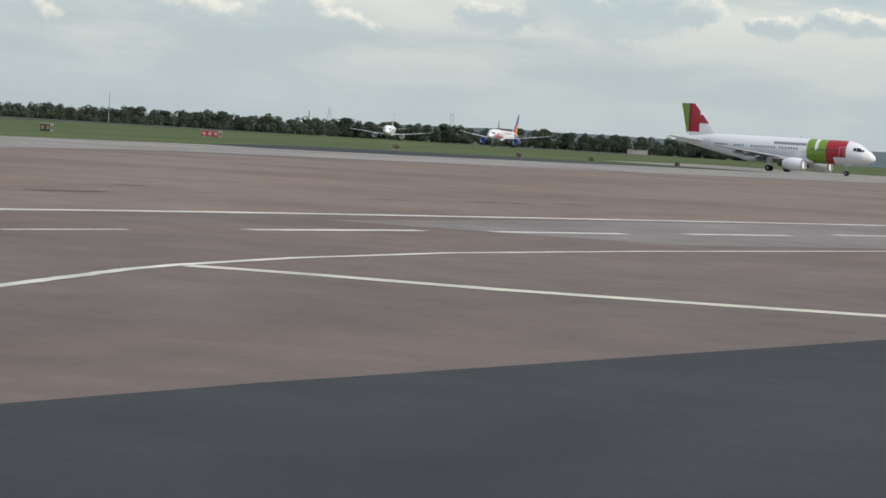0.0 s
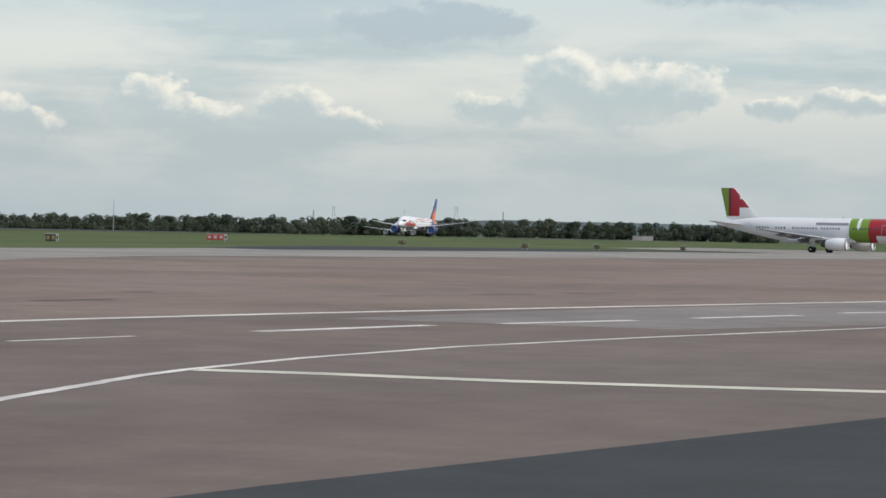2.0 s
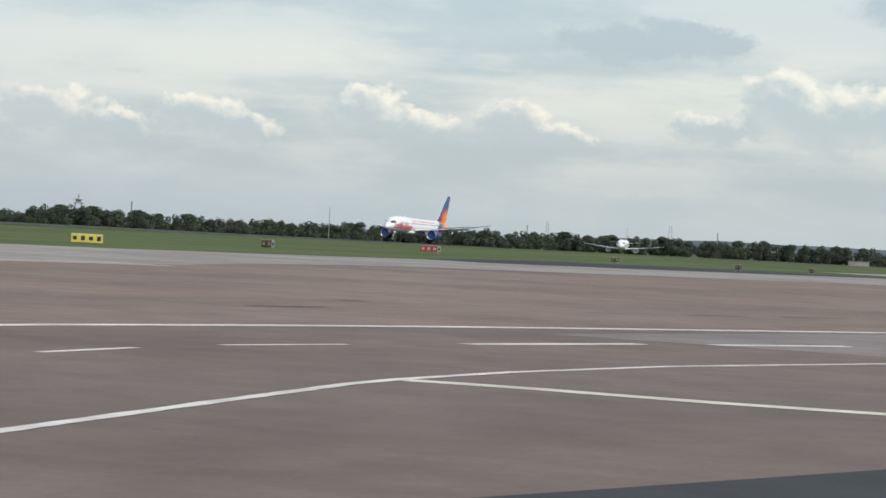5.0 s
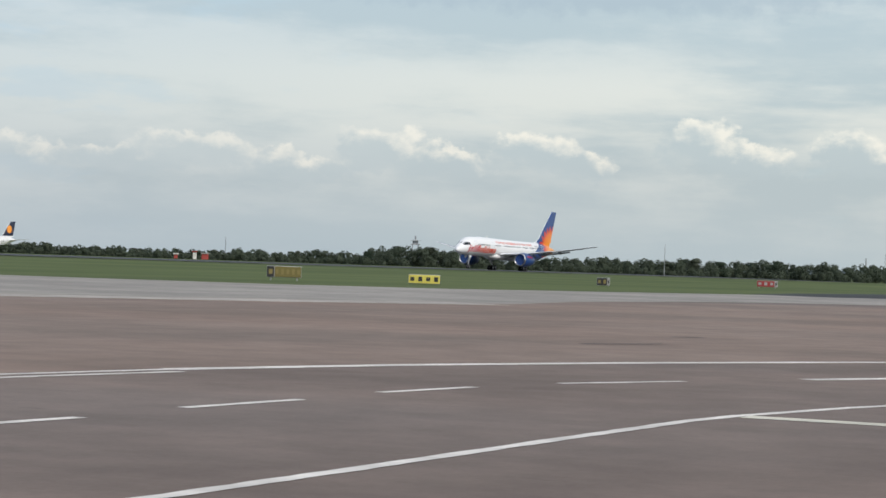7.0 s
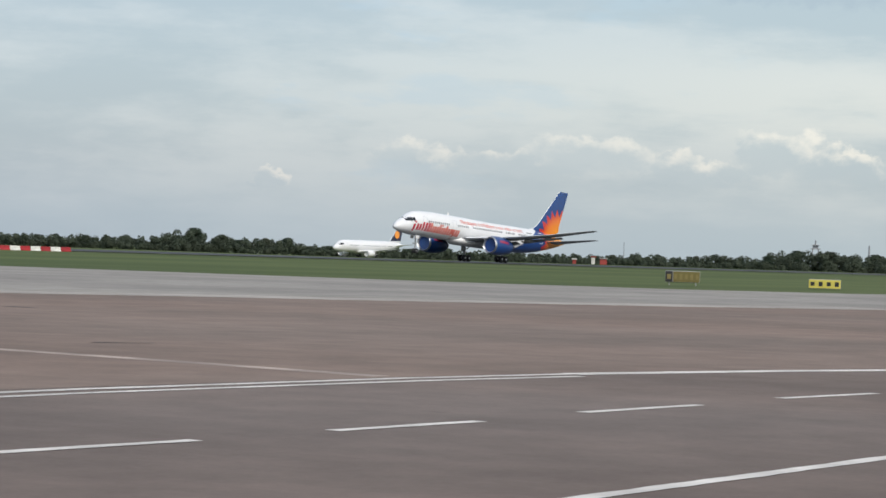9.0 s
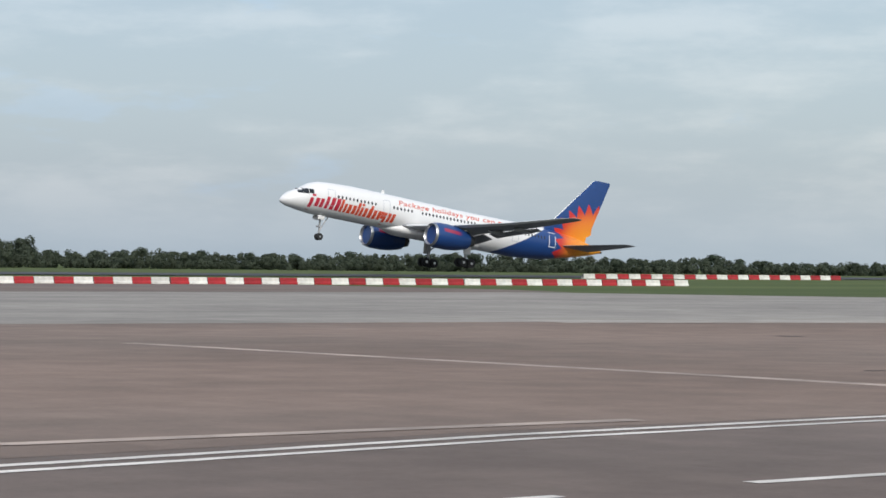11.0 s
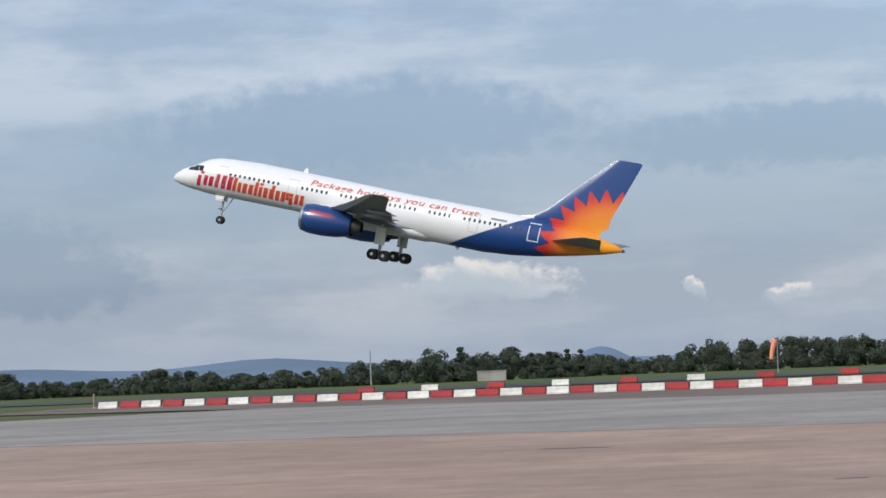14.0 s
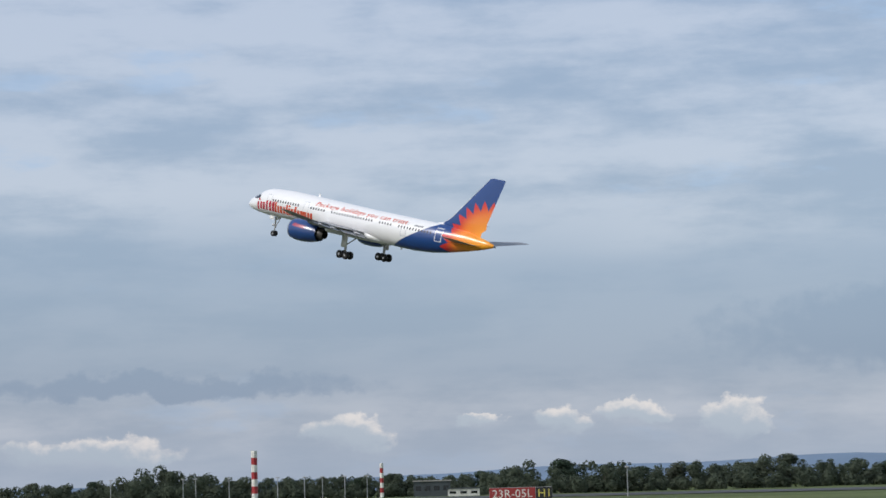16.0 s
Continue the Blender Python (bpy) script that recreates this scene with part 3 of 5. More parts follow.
def wheel(leg, x, y, z, r, w):
    """A tyre with a rounded tread and its hub, axle along y."""
    tread = [(-w / 2, r * 0.62), (-w / 2, r * 0.86), (-w * 0.34, r * 0.98), (0, r), (w * 0.34, r * 0.98), (w / 2, r * 0.86), (w / 2, r * 0.62)]
    n = 24
    rings = [[(x + q * math.cos(2 * math.pi * i / n), y + o, z + q * math.sin(2 * math.pi * i / n)) for i in range(n)] for o, q in tread]
    bm = loft(rings)
    n = 16
    had = len(bm.faces)
    rings = [[(x + q * math.cos(2 * math.pi * i / n), y + o, z + q * math.sin(2 * math.pi * i / n)) for i in range(n)] for o, q in ((-w * 0.52, r * 0.2), (-w * 0.44, r * 0.58), (w * 0.44, r * 0.58), (w * 0.52, r * 0.2))]
    loft(rings, bm=bm)
    for f in list(bm.faces)[had:]:
        f.material_index = 1
    part("wheel", bm, [RUBBER, METAL], leg)


def door_outline(d, side, x0, z0, w, h, line):
    bm = bmesh.new()
    for xa, za, xb, zb in ((x0, z0, x0 + w, z0 + line), (x0, z0 + h - line, x0 + w, z0 + h), (x0, z0, x0 + line, z0 + h), (x0 + w - line, z0, x0 + w, z0 + h)):
        patch(bm, d, side, xa, za, xb, zb)
    return bm


def patch(bm, d, side, xa, za, xb, zb, lean=0.0, proud=0.014, steps=4):
    """A panel that hugs the body between two stations and heights."""
    rows = []
    for i in range(steps + 1):
        z = za + (zb - za) * i / steps
        sh = lean * (z - za)
        rows.append([bm.verts.new((x + sh, side * (side_y(d, x + sh, z) + o), z)) for x in (xa, xb) for o in (proud, -0.02)])
    for a, b in zip(rows, rows[1:]):
        bm.faces.new((a[0], a[2], b[2], b[0]))
        bm.faces.new((a[0], b[0], b[1], a[1]))
        bm.faces.new((a[2], a[3], b[3], b[2]))
    bm.faces.new((rows[0][0], rows[0][1], rows[0][3], rows[0][2]))
    bm.faces.new((rows[-1][0], rows[-1][2], rows[-1][3], rows[-1][1]))


def hug(bm, d, side, x0, z0, proud=0.012):
    """Lays flat lettering on the body's side."""
    for v in bm.verts:
        x, z, out = x0 + v.co.x, z0 + v.co.z, -v.co.y
        v.co = (x, side * (side_y(d, x, z) + proud + out), z)
    return bm


jet = airliner("departing_airliner", JET, PAINT_SUN, NACELLE_BLUE, "white twin-jet airliner with blue tail and red-orange sunburst taking off")
# slogan above the windows, wordmark as plain slanted shapes, registration as a bar
bm = text_mesh("Package holidays you can trust", 1.0, 0.006, shear=0.22, space=1.1, bold=0.005)
wide = max(v.co.x for v in bm.verts)
for v in bm.verts:
    v.co.x, v.co.z = v.co.x * 17.4 / wide, v.co.z * 0.8
bmesh.ops.subdivide_edges(bm, edges=[e for e in bm.edges if e.calc_length() > 0.3], cuts=2)
part("slogan", hug(bm, JET, -1, 14.9, 1.8, 0.03), LETTER_ORANGE, jet, "orange slogan lettering")["kind"] = "stuff"
# wordmark as plain slanted bars: aft offset, foot, head, width, bars
WORDMARK = [(0.25, -0.5, 1.0, 0.42, 1), (0.42, 1.2, 1.5, 0.42, 1), (1.0, 0.0, 1.1, 1.05, 2), (2.35, 0.0, 1.5, 0.4, 1), (3.05, 0.0, 1.5, 1.15, 2), (4.4, 0.0, 1.55, 0.36, 1), (4.95, 0.0, 1.1, 0.36, 1),
            (5.5, 0.0, 1.1, 1.1, 2), (6.8, 0.0, 1.55, 0.36, 1), (7.3, 0.0, 1.1, 0.36, 1), (7.3, 1.25, 1.55, 0.36, 1), (7.85, 0.0, 1.1, 1.05, 2), (8.65, 0.0, 1.55, 0.36, 1), (9.2, 0.0, 1.1, 1.05, 2),
            (10.35, 0.25, 1.1, 0.36, 1), (10.75, -0.45, 1.1, 0.38, 1), (11.35, 0.0, 1.1, 0.95, 2)]


for u, lo, hi, w, bars in WORDMARK:
    bm = bmesh.new()
    x0, z0, lo, hi = 2.75 + u * 0.95, -0.12 - 0.022 * u, lo * 0.9, hi * 0.9
    wide = w if bars == 1 else w * 0.42
    for k in range(bars):
        xa = x0 + 0.16 * lo + k * (w - wide)
        patch(bm, JET, -1, xa, z0 + lo, xa + wide, z0 + hi, lean=0.16)
    part("wordmark_bar", bm, LETTER_RED if u < 4.3 else LETTER_ORANGE, jet)
bm = bmesh.new()
patch(bm, JET, -1, 33.6, 1.75, 35.2, 1.95)
part("registration_bar", bm, LETTER_GREY, jet)
part("tail_door", door_outline(JET, -1, 37.45, 0.38, 1.12, 1.8, 0.09), WHITE, jet, "white door outline on the blue tail")


# ---------------------------------------------------------------- ground
def ramp(v, a, b):
    k = min(1.0, max(0.0, (v - a) / (b - a)))
    return k * k * (3 - 2 * k)


def ground_z(x, y):
    """The field rises a little to the runway and falls away behind it and to the east."""
    up = ramp(y, 150, 212)
    return 0.3 * up - 1.3 * ramp(y, 290, 480) * (1 - 0.0 * up) - 0.4 * ramp(x, 240, 430) * (1 - up) - 0.5 * ramp(x, 600, 950) * up


def surface(name, colour_args, rows, lift, xs_step=12.0, ny=6, label="", category="", kind="structure"):
    """A sheet draped on the ground between two edges: rows of (x, near y, far y)."""
    xs = []
    for (a, *_), (b, *_) in zip(rows, rows[1:]):
        n = max(1, int(abs(b - a) / xs_step))
        xs += [a + (b - a) * i / n for i in range(n)]
    xs.append(rows[-1][0])
    lo = [(r[0], r[1]) for r in rows]
    hi = [(r[0], r[2]) for r in rows]
    bm = bmesh.new()
    cols = []
    for x in xs:
        a, b = lerp_table(lo, x), lerp_table(hi, x)
        wob = lambda s: 0.25 * noise.noise((x * 0.15, s, 0.0)) if lift > 0.005 else 0.0
        cols.append([bm.verts.new((x, y, ground_z(x, y) + lift)) for y in [a + (b - a) * j / ny + (wob(3.0) if j == 0 else wob(7.0) if j == ny else 0) for j in range(ny + 1)]])
    for p, q in zip(cols, cols[1:]):
        for j in range(ny):
            bm.faces.new((p[j], q[j], q[j + 1], p[j + 1]))
    return single(name, bm, colour_args, label, category, kind=kind)


def paving(name, colour, streak=0.12, fine=0.42, tint=(1, 1, 1), rough=0.85, patchy=0.25):
    """Worn paving: aggregate grain, long wheel streaks, wide stains and pale patches."""
    mat = bpy.data.materials.new(name)
    mat.use_nodes = True
    tree = mat.node_tree
    bsdf = tree.nodes["Principled BSDF"]
    node, m, mix, smooth, noise_at = wire(tree)
    place = node("ShaderNodeTexCoord").outputs["Object"]
    x, y, z = node("ShaderNodeSeparateXYZ", [place]).outputs
    long = node("ShaderNodeCombineXYZ", [m("MULTIPLY", x, 0.05), m("MULTIPLY", y, 0.45), 0.0]).outputs[0]
    grain = noise_at(place, 9.0, 5, 0.7)
    mid = noise_at(place, 0.8, 5, 0.6)
    wide = noise_at(place, 0.09, 4, 0.55)
    spots = noise_at(node("ShaderNodeCombineXYZ", [m("MULTIPLY", x, 1.6), m("MULTIPLY", y, 0.55), 4.0]).outputs[0], 1.0, 6, 0.7)
    lines = noise_at(long, 1.0, 5, 0.6)
    v = m("ADD", 1 - fine / 2, m("MULTIPLY", grain, fine))
    v = m("MULTIPLY", v, m("ADD", 1 - streak, m("MULTIPLY", lines, 2 * streak)))
    v = m("MULTIPLY", v, m("ADD", 1 - patchy * 0.5, m("MULTIPLY", smooth(mid, 0.25, 0.75), patchy)))
    v = m("MULTIPLY", v, m("ADD", 1 - patchy * 0.6, m("MULTIPLY", smooth(wide, 0.3, 0.7), 1.2 * patchy)))
    v = m("MULTIPLY", v, m("ADD", 0.84, m("MULTIPLY", spots, 0.32)))
    v = m("MULTIPLY", v, m("SUBTRACT", 1.0, m("MULTIPLY", smooth(spots, 0.64, 0.74), 0.22)))
    dark = smooth(noise_at(node("ShaderNodeCombineXYZ", [m("MULTIPLY", x, 0.3), m("MULTIPLY", y, 0.9), 2.0]).outputs[0], 1.0, 4, 0.6), 0.70, 0.78)
    v = m("MULTIPLY", v, m("SUBTRACT", 1.0, m("MULTIPLY", dark, 0.3)))
    c = node("ShaderNodeVectorMath", [colour, (1, 1, 1)])
    c.operation = "SCALE"
    tree.links.new(v, c.inputs["Scale"])
    hue = mix(smooth(noise_at(place, 0.05, 3, 0.5), 0.35, 0.65), (1, 1, 1), tint)
    c2 = node("ShaderNodeVectorMath", [c.outputs[0], hue])
    c2.operation = "MULTIPLY"
    tree.links.new(c2.outputs[0], bsdf.inputs["Base Color"])
    bsdf.inputs["Roughness"].default_value = rough
    bsdf.inputs["Specular IOR Level"].default_value = 0.25
    bp = node("ShaderNodeBump", {"Strength": 0.5, "Distance": 0.01, "Height": grain})
    tree.links.new(bp.outputs[0], bsdf.inputs["Normal"])
    return mat


def grassy(name):
    mat = bpy.data.materials.new(name)
    mat.use_nodes = True
    tree = mat.node_tree
    bsdf = tree.nodes["Principled BSDF"]
    node, m, mix, smooth, noise_at = wire(tree)
    place = node("ShaderNodeTexCoord").outputs["Object"]
    x, y, z = node("ShaderNodeSeparateXYZ", [place]).outputs
    band = node("ShaderNodeCombineXYZ", [m("MULTIPLY", x, 0.012), m("MULTIPLY", y, 0.055), 0.0]).outputs[0]
    a = noise_at(band, 1.0, 6, 0.6)
    b = noise_at(place, 0.7, 5, 0.7)
    c = mix(smooth(a, 0.35, 0.66), (0.070, 0.096, 0.034), (0.110, 0.134, 0.050))
    c = mix(m("MULTIPLY", smooth(b, 0.45, 0.8), 0.5), c, (0.12, 0.125, 0.055))
    tree.links.new(c, bsdf.inputs["Base Color"])
    bsdf.inputs["Roughness"].default_value = 0.9
    bsdf.inputs["Specular IOR Level"].default_value = 0.1
    return mat


GRASS = grassy("mown_grass")
BROWN = paving("brown_asphalt", (0.176, 0.133, 0.111), tint=(0.95, 1.0, 1.04))
OUTER = paving("pinkish_asphalt", (0.221, 0.159, 0.127), tint=(0.95, 1.0, 1.03))
PINK = paving("pinkish_concrete", (0.355, 0.25, 0.194), tint=(0.96, 1.0, 1.03))
PALE = paving("pale_concrete", (0.282, 0.258, 0.231), streak=0.22)
NEAR_DARK = paving("dark_asphalt", (0.043, 0.0455, 0.047), tint=(1.0, 0.97, 0.95))
TARMAC = paving("runway_tarmac", (0.07, 0.072, 0.075))
MARK = material("road_paint_white", (0.66, 0.615, 0.565), 0.7, grain=0.3, scale=1.6, blotch=0.2, blotch_scale=0.7)
MARK_OLD = material("worn_road_paint", (0.37, 0.295, 0.25), 0.8, grain=0.3, scale=1.2, blotch=0.3, blotch_scale=0.6)
MARK_CREAM = material("cream_road_paint", (0.60, 0.56, 0.46), 0.7, grain=0.3, scale=1.6, blotch=0.2, blotch_scale=0.7)
SEAM = material("seam_tar", (0.035, 0.030, 0.028), 0.7, grain=0.2)

# the open field: one sheet out to the horizon
bm = bmesh.new()
axis = [-4700, -2500, -1500, -1000, -700, -450, -300, -200, -120, -60, 0, 60, 120, 180, 240, 280, 320, 360, 400, 440, 500, 600, 700, 800, 900, 1000, 1500, 2500, 4700]
ayis = [-4700, -1500, -500, -150, 0, 60, 110, 150, 165, 180, 195, 212, 240, 270, 290, 320, 350, 380, 420, 450, 480, 600, 900, 1500, 2500, 4700]
grid = [[bm.verts.new((x, y, ground_z(x, y) - 0.06)) for y in ayis] for x in axis]
for p, q in zip(grid, grid[1:]):
    for j in range(len(ayis) - 1):
        bm.faces.new((p[j], q[j], q[j + 1], p[j + 1]))
single("ground", bm, GRASS, "flat mown green airfield grass reaching the horizon", "grass", kind="structure", smooth=True)

surface("apron", BROWN, [(-190, -60, 55), (-100, -60, 60), (-52, -60, 66), (-40, -60, 72), (-18, -60, 67), (8, -60, 61), (14, -60, 60), (45, -60, 58), (64, -60, 50), (90, -60, 46), (112, -60, 52), (180, -60, 50), (217, -60, 30), (500, -60, -20)], 0.006,
        label="wide brown asphalt apron with stains and seams", category="apron")
surface("outer_apron", OUTER, [(7.0, 18.9, 61.5), (15, 20.0, 60.3), (20, 20.3, 60), (26, 20.3, 59.5), (29.8, 20.05, 59.3), (34.9, 19.3, 59), (40, 17.8, 58.6), (47.2, 15.5, 58), (56, 12.3, 55), (64, 9.1, 52), (72, 6.4, 50.5), (90, -0.5, 47.5), (112, -9, 51.5), (180, -35, 39), (230, -55, 26)], 0.008, xs_step=4,
        label="pinkish weathered asphalt beyond the edge marking", category="apron")
surface("taxiway", PALE, [(-67, 66, 118), (-60, 66, 136), (-52, 66, 150), (-40, 72, 151), (-18, 67, 126), (8, 61, 124), (45, 58, 121), (58, 54, 121), (68, 50.5, 121), (85, 47, 121), (96, 47, 120), (100, 48, 111), (108, 50, 98), (116, 51, 86), (126, 52, 77), (140, 51, 73), (206, 33, 70), (300, 12, 60), (360, 0, 47), (430, -8, 90), (520, -20, 90)], 0.011,
        label="pale grey concrete taxiway strip", category="taxiway")
surface("shoulder", BROWN, [(-80, 165, 186), (-52, 149, 176), (-18, 125, 168), (45, 120, 165), (90, 120, 164), (98, 121, 163), (103, 135, 162)], 0.014,
        label="brown asphalt shoulder under the barriers", category="shoulder")
surface("side_taxiway", NEAR_DARK, [(-300, 66, 134), (-124, 66, 130), (-90, 66, 133), (-76, 66, 128), (-69, 70, 118), (-65.5, 84, 104)], 0.016,
        label="dark asphalt taxiway beside the grass", category="taxiway")
surface("link_taxiway", NEAR_DARK, [(188, 66, 72), (215, 60, 78), (250, 55, 82), (300, 52, 74), (330, 50, 60)], 0.016,
        label="dark asphalt link to the runway", category="taxiway")
surface("runway", TARMAC, [(-2500, 217, 263), (2500, 217, 263)], 0.02, xs_step=40, label="long grey tarmac runway", category="runway")
surface("near_road", NEAR_DARK, [(-60, -50, 22), (0, -50, 9.4), (13, -50, 6.1), (15.4, -50, 5.4), (19.6, -50, 3.9), (24.6, -50, 2.2), (40, -50, -3.5), (80, -50, -20)], 0.012, xs_step=1.0,
        label="freshly laid dark asphalt beside the apron", category="road")
surface("concrete_bay", PINK, [(-140, 22, 67), (-60, 22, 66.5), (-40, 22, 71.5), (-18, 22, 66.5), (7.62, 19.6, 60.9), (7.86, 27.8, 60.8), (8.08, 38.8, 60.7), (8.25, 58, 60.6)], 0.012, xs_step=3,
        label="pinkish worn concrete bay", category="apron")
PATCH = paving("pale_patch_concrete", (0.225, 0.195, 0.180))
surface("pale_patch", PATCH, [(45, 8.0, 14.5), (52, 4.5, 13), (70, -6, 7), (110, -24, -8)], 0.0085, xs_step=3, label="paler concrete patch in the apron", category="apron")


def ribbon(name, pts, width, mat, label, lift=0.0115, step=0.3, rough_edge=0.03, category="marking"):
    """A painted line, a seam or a crack along a path on the paving, with slightly uneven edges."""
    path = []
    for a, b in zip(pts, pts[1:]):
        a, b = Vector(a), Vector(b)
        n = max(1, int((b - a).length / step))
        path += [a.lerp(b, i / n) for i in range(n)]
    path.append(Vector(pts[-1]))
    bm = bmesh.new()
    rows = []
    for i, p in enumerate(path):
        d = (path[min(i + 1, len(path) - 1)] - path[max(i - 1, 0)]).normalized()
        nrm = Vector((-d.y, d.x))
        jit = [width / 2 + rough_edge * noise.noise((p.x * 2.6, p.y * 2.6, s)) for s in (0.3, 9.1)]
        z = ground_z(p.x, p.y) + lift
        rows.append([bm.verts.new((*(p + nrm * jit[0]), z)), bm.verts.new((*(p - nrm * jit[1]), z))])
    for a, b in zip(rows, rows[1:]):
        bm.faces.new((a[0], a[1], b[1], b[0]))
    return single(name, bm, mat, label, category, kind="structure")


ribbon("edge_line", [(72, 6.6), (64, 9.75), (56.5, 12.55), (47.1, 15.95), (42.2, 17.45), (39.5, 18.2), (34.9, 19.25), (29.8, 19.95)], 0.42, MARK, "white painted apron edge line")
ribbon("edge_line", [(29.8, 19.95), (26, 20.1), (20, 19.95), (15, 19.5), (8, 18.3), (0, 16.2)], 0.2, MARK, "white painted apron edge line")
ribbon("edge_line", [(29.4, 19.5), (26, 19.62), (20, 19.45), (15, 19.0), (8, 17.8), (0, 15.7)], 0.18, MARK, "second line of the double white edge marking")
PALE_EDGE = paving("pale_border_concrete", (0.375, 0.335, 0.295))
ribbon("taxiway_border", [(46, 58.2), (60, 54.8), (75, 50.0), (92, 46.6)], 3.2, PALE_EDGE, "pale concrete border of the taxiway", lift=0.016, rough_edge=0.5, category="border")
dashes = [((5.9, 13.5), (8.4, 13.85)), ((9.0, 13.95), (11.36, 14.15)), ((13.35, 14.32), (15.9, 14.4)), ((17.88, 14.54), (20.31, 14.64)), ((22.58, 14.95), (25.21, 15.08)), ((27.54, 15.35), (30.11, 15.35)),
          ((32.4, 15.18), (35.24, 14.47)), ((38.23, 13.62), (43.18, 12.17)), ((45.07, 11.32), (49.14, 9.68)), ((51.56, 8.9), (55.66, 7.36)), ((58.5, 6.7), (63, 4.6))]
for i, (a, b) in enumerate(dashes[1:]):
    ribbon("dash_line", [a, b], 0.17 if i < 6 else 0.36, MARK, "white dash of a painted lane line")
ribbon("curve_line", [(9, 9.4), (14.4, 9.6), (17.3, 9.84), (22.3, 10.3), (26.0, 10.6), (27.5, 10.62), (30.9, 10.35), (35.4, 9.56), (41, 7.85), (49.6, 4.76), (60, 0.5)], 0.18, MARK, "white painted curve line")
ribbon("cream_line", [(27.45, 10.5), (27.6, 8.9), (27.55, 6.8), (27.9, 4.3), (28.25, 2.65), (29.5, -3)], 0.5, MARK_CREAM, "cream painted stop line")
ribbon("worn_line", [(26.2, 20.5), (26.2, 25.0), (25.7, 34), (25.0, 45)], 0.42, MARK_OLD, "faded pale line across the apron")
ribbon("worn_line", [(0, 23.6), (3, 22.8), (6.8, 21.7), (10.3, 20.6), (17.7, 20.75)], 0.34, MARK_OLD, "faded pale line beside the edge marking", lift=0.0145)
for name, path, w in (("joint_seam", [(31.0, 97.2), (13.7, 43.6), (8.46, 27.5)], 0.035), ("joint_seam", [(8.27, 60.3), (8.08, 38.8), (7.86, 27.8), (7.62, 19.6)], 0.03),
                      ("joint_seam", [(0.35, 65.5), (0.34, 37.7), (0.33, 20)], 0.028), ("joint_seam", [(4.13, 45), (4.19, 32), (4.1, 20)], 0.01),
                      ("joint_seam", [(13.04, 60.1), (14.9, 65.3)], 0.12), ("joint_seam", [(-4.0, 29), (-4.1, 22)], 0.02)):
    ribbon(name, path, w, SEAM, "dark tar-filled joint between slabs", lift=0.0145, rough_edge=0.008, category="joint")
for a, b, w in (((-0.98, 74.3), (2.17, 74.0), 1.1), ((-5.71, 64.2), (-4.36, 64.9), 0.7), ((20.5, 77.2), (23.0, 76.6), 1.0), ((26.7, 77.6), (29.0, 76.2), 1.0), ((13.1, 33.7), (15.7, 32.5), 0.12),
                ((49.6, 22.75), (52.3, 22.0), 0.25), ((58.3, 24.3), (59.1, 23.8), 0.3), ((61.7, 18.8), (62.7, 17.8), 0.2), ((65.4, 17.3), (67.6, 16.1), 0.2), ((69.6, 15.7), (72.6, 14.3), 0.2),
                ((-1.35, 37.6), (-0.93, 37.3), 0.18), ((-4.0, 35.0), (-3.57, 35.1), 0.18), ((29.5, 29.0), (30.5, 28.6), 0.15), ((42.4, 44.6), (42.5, 43.8), 0.3), ((7.2, 28.0), (7.6, 28.0), 0.35), ((-12, 52), (-10.5, 51.7), 0.4), ((-30, 60), (-28, 59.5), 0.4)):
    ribbon("patch_seam", [a, b], w, SEAM, "dark repair mark in the paving", lift=0.0145, rough_edge=0.08, category="joint")
ribbon("drain_line", [(-4.36, 64.9), (-3.14, 104.7), (-2.4, 140)], 0.09, SEAM, "dark drain joint across the taxiway", lift=0.018, rough_edge=0.03, category="joint")
ribbon("worn_line", [(-3.7, 64.9), (-2.6, 104.7)], 0.1, MARK_OLD, "faded yellowish line beside the drain joint", lift=0.018)
ribbon("worn_line", [(23.7, 63.8), (25.1, 62.8)], 0.6, MARK_OLD, "short faded stub of paint", lift=0.0145)

# ---------------------------------------------------------------- barriers
BAR_RED = material("barrier_red", (0.33, 0.018, 0.022), 0.5, grain=0.12, scale=3, blotch=0.15, blotch_scale=1.5, spread=0.16)
BAR_WHITE = material("barrier_white", (0.66, 0.65, 0.60), 0.5, grain=0.1, scale=3, blotch=0.15, blotch_scale=1.5, spread=0.12)
BAR_FOOT = material("barrier_foot", (0.10, 0.09, 0.085), 0.8, grain=0.2)


def barrier(colour, label, group):
    """A low water-filled plastic barrier: flared foot, waisted sides, flat top, two forklift slots."""
    ob = thing("barrier", label, "barrier", group)
    L, prof = 1.5, [(-0.24, 0.0), (-0.24, 0.12), (-0.15, 0.24), (-0.12, 0.47), (-0.09, 0.50), (0.09, 0.50), (0.12, 0.47), (0.15, 0.24), (0.24, 0.12), (0.24, 0.0)]
    bm = loft([[(x, y * k, z) for y, z in prof] for x, k in ((-L / 2, 0.9), (-L / 2 + 0.05, 1.0), (L / 2 - 0.05, 1.0), (L / 2, 0.9))])
    part("shell", bm, colour, ob, smooth=False)
    for x in (-L / 2, L / 2):
        part("joint", box(x, 0, 0.27, 0.03, 0.2, 0.4, bevel=0.008), BAR_FOOT, ob, smooth=False)
    part("filler_cap", tube((0, 0, 0.49), (0, 0, 0.535), 0.07, n=8), BAR_FOOT, ob)
    return ob


